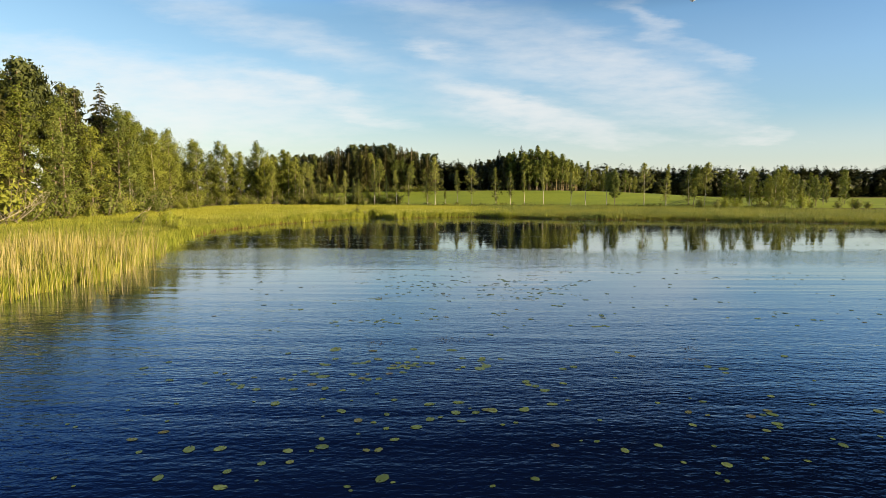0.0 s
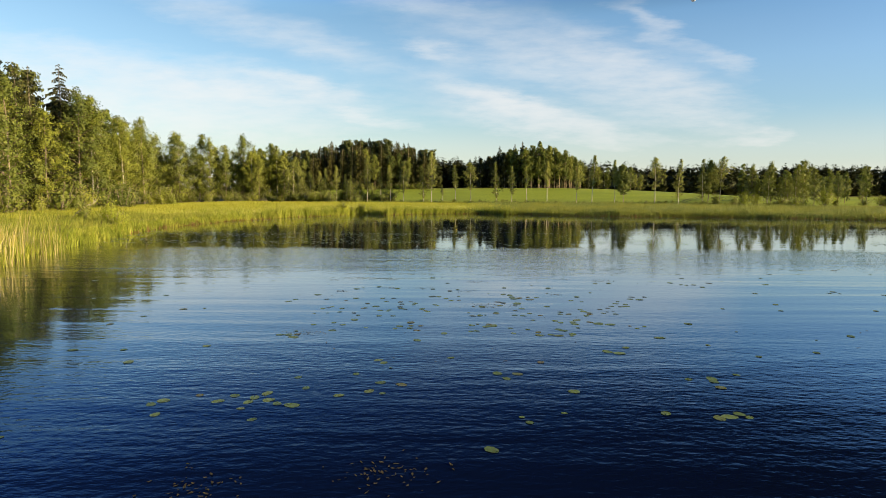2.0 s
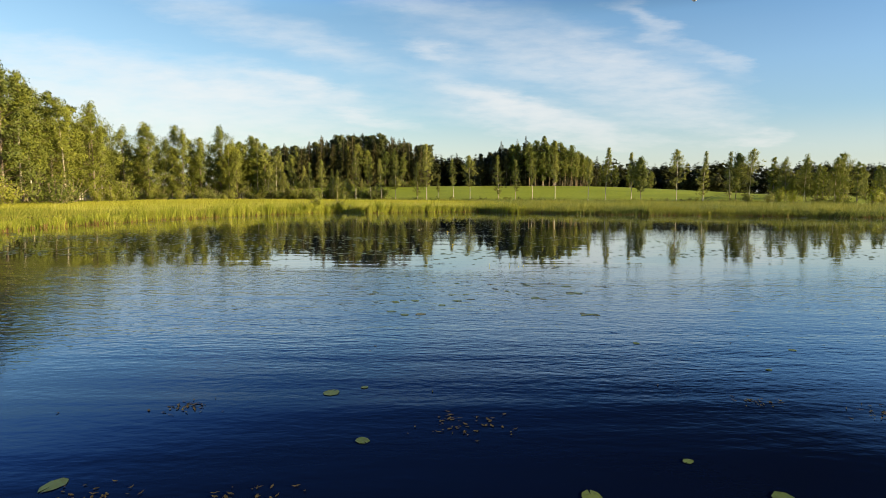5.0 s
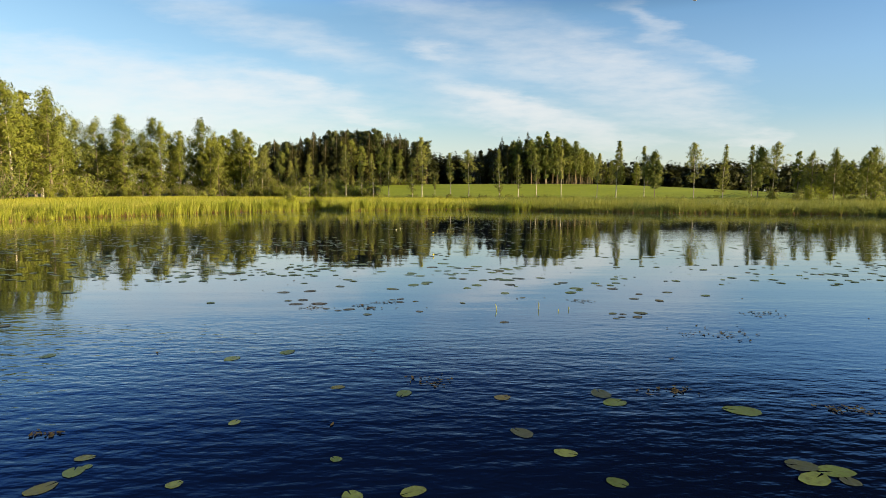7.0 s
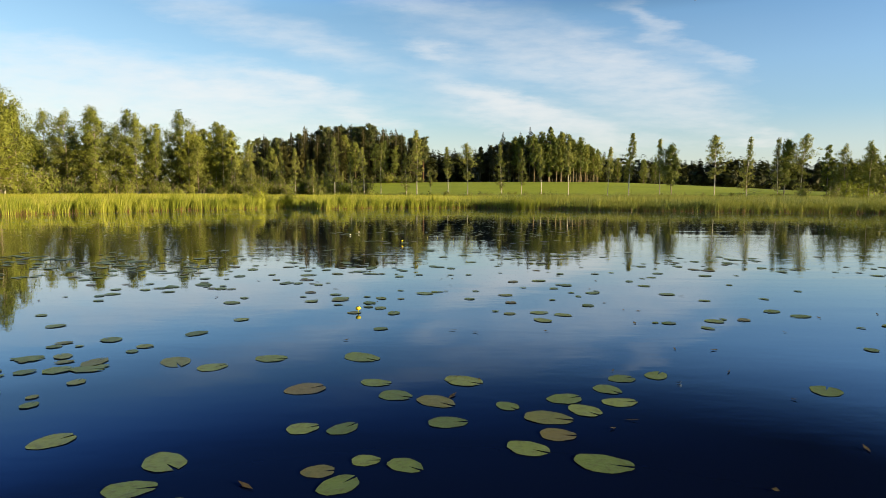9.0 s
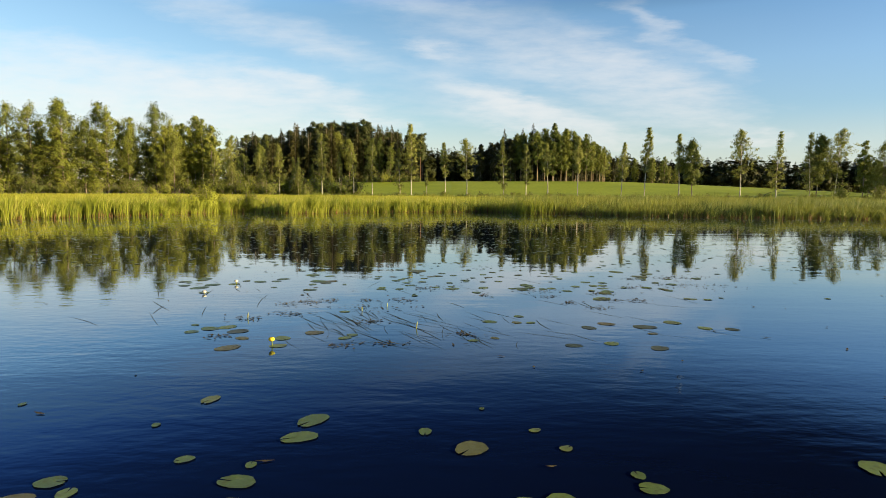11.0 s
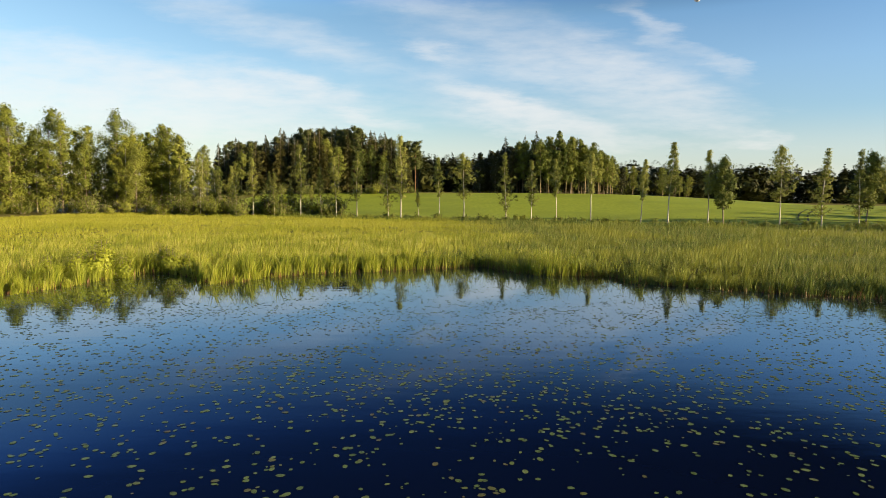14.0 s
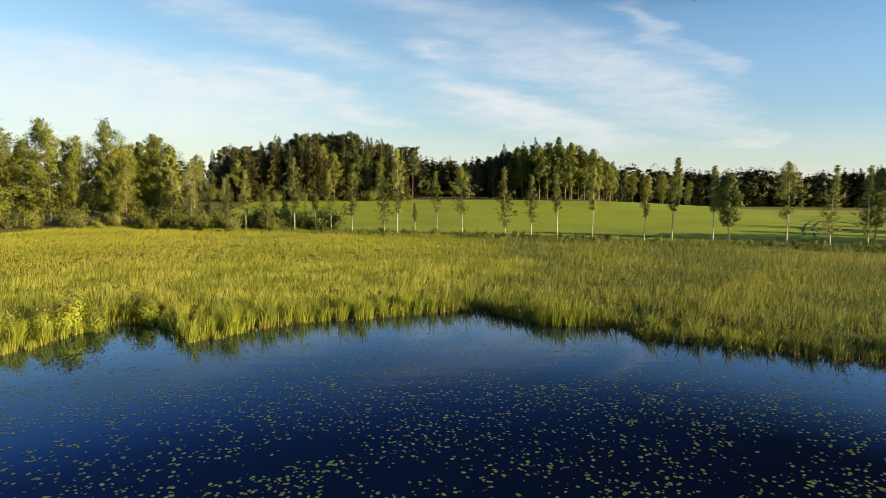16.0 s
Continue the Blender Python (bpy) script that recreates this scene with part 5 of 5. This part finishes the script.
def dead_branch(x, y, length, turn, rise, seed):
    """A bare bleached bough with side twigs, leaning out of the scrub."""
    rg = np.random.default_rng(seed)
    s = np.linspace(0, 1, 8)
    P = np.stack([length * s, 0.12 * length * np.sin(s * 3), rise * s - 0.25 * rise * s * s], 1) + rg.normal(0, 0.03 * length, (8, 3)) * s[:, None]
    bits = [tube(P, 0.07 * (1 - 0.85 * s), 6)]
    for k in range(9):
        g = rg.uniform(0.25, 0.95)
        root = np.array([np.interp(g, s, P[:, a]) for a in range(3)])
        d = np.array((rg.uniform(0.1, 0.7), rg.normal(0, 0.5), rg.uniform(0.1, 0.9))) * length * 0.3
        q = np.linspace(0, 1, 4)[:, None]
        bits.append(tube(root + q * d + rg.normal(0, 0.03, (4, 3)) * q, 0.025 * (1 - 0.8 * q[:, 0]), 4))
    ob = tagged(new("dead_branch", mesh_of("dead_branch", *join(bits), DEAD_WOOD)), "bare bleached dead branch leaning from the scrub", "branch", "dead branches")
    ob.matrix_basis = pose(x, y, float(land(x, y)) + 0.2, 0, 0, turn)


for k, (x, y, length, turn, rise) in enumerate([(-49, 64, 5.0, 20, 3.4), (-48, 66, 4.2, -15, 4.2), (-50, 67, 4.6, 50, 4.6), (-47.5, 62.5, 3.8, -40, 1.6), (-37, 70, 2.4, 60, 2.0)]):
    dead_branch(x, y, length, turn, rise, 60 + k)


def wheel_tracks():
    """Two parallel ruts where a tractor turned out of the crop."""
    for off in (0.0, 1.4):
        t = np.linspace(0, 1, 18)
        X = 63.1 + off * 0.8 + 15.9 * t
        Y = 166.0 - off * 0.6 + 23.6 * t + 1.2 * np.sin(math.pi * t)
        Z = land(X, Y) + 0.03
        V = np.concatenate([np.stack([X - 0.17, Y, Z], 1), np.stack([X + 0.17, Y, Z], 1)])
        F = [(i, 18 + i, 19 + i, i + 1) for i in range(17)]
        tagged(new("wheel_rut", mesh_of("wheel_rut", V, F, RUT)), "dark wheel rut pressed into the green crop", "rut", "wheel ruts", "structure")


RUT = surface_material("rut_soil", (0.035, 0.045, 0.015), (0.06, 0.07, 0.02), 2.0)
wheel_tracks()

# rafts of dead leaves and rotting stalks, caught among the pads: x, y, breadth
RAFTS = [(5.81, 63.91, 25), (5.44, 64.24, 23), (5.23, 64.77, 25), (4.29, 64.85, 17), (5.12, 65.39, 60), (6.77, 65.73, 29), (7.72, 66.8, 28), (7.14, 66.7, 27), (8.23, 66.95, 68), (6.1, 65.07, 26),
         (6.15, 64.53, 32), (6.5, 64.47, 24), (3.91, 62.33, 21), (7.83, 65.97, 100), (1.28, 62.15, 22), (1.31, 63.06, 39), (1.71, 63.38, 31), (1.59, 64.02, 33), (1.76, 64.21, 22), (2.0, 64.29, 34), (2.57, 64.37, 19),
         (3.1, 64.38, 31), (3.47, 65.49, 51), (2.64, 61.82, 27), (3.12, 61.9, 23), (2.74, 62.93, 29), (2.71, 63.82, 70), (0.38, 44.44, 31), (1.08, 44.66, 16), (1.52, 44.91, 29), (4.68, 45.14, 30), (1.3, 44.38, 15)]
DRIFTS = [(-0.93, 29.48, 46), (0.18, 29.47, 46), (1.91, 30.97, 64), (6.60, 31.29, 66), (5.29, 31.67, 29), (1.51, 28.84, 43), (-2.53, 28.78, 34), (-1.11, 31.40, 44),
    (-3.28, 31.26, 33), (4.38, 28.18, 24), (0.16, 16.23, 78), (-1.85, 15.97, 54), (6.52, 15.38, 41), (6.29, 14.31, 43), (2.00, 26.33, 83), (-2.29, 22.97, 53),
    (5.96, 42.81, 79), (7.18, 44.13, 51), (-0.47, 39.60, 16), (5.62, 40.17, 16), (5.83, 40.14, 17), (4.44, 40.62, 36), (2.28, 40.86, 32)]
raft_rng = np.random.default_rng(90)
bits = []
for x, y, w in RAFTS + DRIFTS:
    for k in range(int(9 + w * 0.65)):
        c = np.array((x + raft_rng.normal(0, w / 260), y + raft_rng.normal(0, w / 380), 0.006 + 0.0012 * (k % 5)))
        a, L, g = raft_rng.uniform(0, 6.28), raft_rng.uniform(0.008, 0.045), raft_rng.uniform(0.006, 0.017)
        u, v = np.array((math.cos(a), math.sin(a), 0)) * L, np.array((-math.sin(a), math.cos(a), 0)) * g
        bits.append((np.array([c - u, c + v - u * 0.2, c + v * 0.8 + u * 0.5, c + u + (0, 0, raft_rng.uniform(0.0, 0.012)), c - v * 0.7 + u * 0.4, c - v - u * 0.3]), np.array([(0, 5, 1), (1, 5, 4), (1, 4, 2), (2, 4, 3)])))
tagged(new("dead_leaves", mesh_of("dead_leaves", *join(bits), SCRAP)), "rafts of brown dead leaves and stalks among the pads", "dead leaves", kind="stuff")

# pale ribbons of water weed trailing at the surface, and young shoots standing out of it
weed_rng = np.random.default_rng(91)
bits = []
for k in range(120):
    x, y = (weed_rng.uniform(2.2, 4.6), weed_rng.uniform(61.6, 63.2)) if k < 75 else (weed_rng.uniform(-1, 8), weed_rng.uniform(62, 66))
    q = np.linspace(0, 1, 7)
    turn, L = radians(weed_rng.normal(122, 14)), weed_rng.uniform(0.35, 1.1)
    bow = weed_rng.normal(0, 0.10)
    P = np.stack([x + L * q * math.cos(turn) - bow * q * q * math.sin(turn), y + L * q * math.sin(turn) + bow * q * q * math.cos(turn), 0.002 + 0 * q], 1)
    w = np.array((-math.sin(turn), math.cos(turn), 0)) * weed_rng.uniform(0.002, 0.006)
    g = np.sin(np.pi * np.clip(q, 0.05, 0.98))[:, None]
    bits.append((np.concatenate([P - w * g, P + w * g]), np.array([(i, 7 + i, 8 + i, i + 1) for i in range(6)])))
tagged(new("water_weed", mesh_of("water_weed", *join(bits), WEED)), "pale ribbons of water weed trailing at the surface", "water weed", kind="stuff")
for x, y, h, lean in ((3.23, 44.3, 0.10, -0.03), (3.89, 44.48, 0.11, 0.0), (4.33, 44.36, 0.05, 0.0), (4.15, 44.25, 0.04, 0.0), (1.27, 63.1, 0.07, 0.01), (2.6, 63.6, 0.06, 0.0), (3.35, 62.6, 0.08, 0.02), (2.9, 63.9, 0.05, 0.0)):
    ob = tagged(new("lily_shoot", smooth(mesh_of("lily_shoot", *tube([(0, 0, -0.15), (lean * 0.3, 0, 0.0), (lean * 0.6, 0, h * 0.6), (lean, 0, h)], [0.006, 0.006, 0.007, 0.003], 6), SHOOT))), "pale green lily shoot standing out of the water", "shoot", "lily shoots")
    ob.matrix_basis = pose(x, y, 0)

# drifting scraps of reed and dead leaf on the calm water
rg = np.random.default_rng(70)
bits = []
for k in range(420):
    x, y = rg.uniform(-6, 14), rg.uniform(46, 72) if k < 300 else rg.uniform(20, 46)
    a, L, w = rg.uniform(0, 6.28), rg.uniform(0.015, 0.06), rg.uniform(0.006, 0.018)
    u, v = np.array((math.cos(a), math.sin(a), 0)) * L, np.array((-math.sin(a), math.cos(a), 0)) * w
    c = np.array((x, y, 0.007))
    bits.append((np.array([c - u, c + v, c + u + (0, 0, 0.006), c - v]), np.array([(0, 1, 2, 3)])))
tagged(new("floating_scraps", mesh_of("floating_scraps", *join(bits), SCRAP)), "scraps of dead leaf and reed drifting on the water", "debris", kind="stuff")

# the pale day moon, far above the field
th, ph = np.meshgrid(np.linspace(0.02, math.pi - 0.02, 16), np.arange(24) * 2 * math.pi / 24, indexing="ij")
MV = 19.0 * np.stack([np.sin(th) * np.cos(ph), np.sin(th) * np.sin(ph), np.cos(th)], -1).reshape(-1, 3)
MF = [(i * 24 + j, (i + 1) * 24 + j, (i + 1) * 24 + (j + 1) % 24, i * 24 + (j + 1) % 24) for i in range(15) for j in range(24)]
moon = tagged(new("moon", smooth(mesh_of("moon", MV, MF, MOON))), "pale half moon in the clear evening sky", "moon", kind="structure")
moon.location = (1608, 3930, 1268)
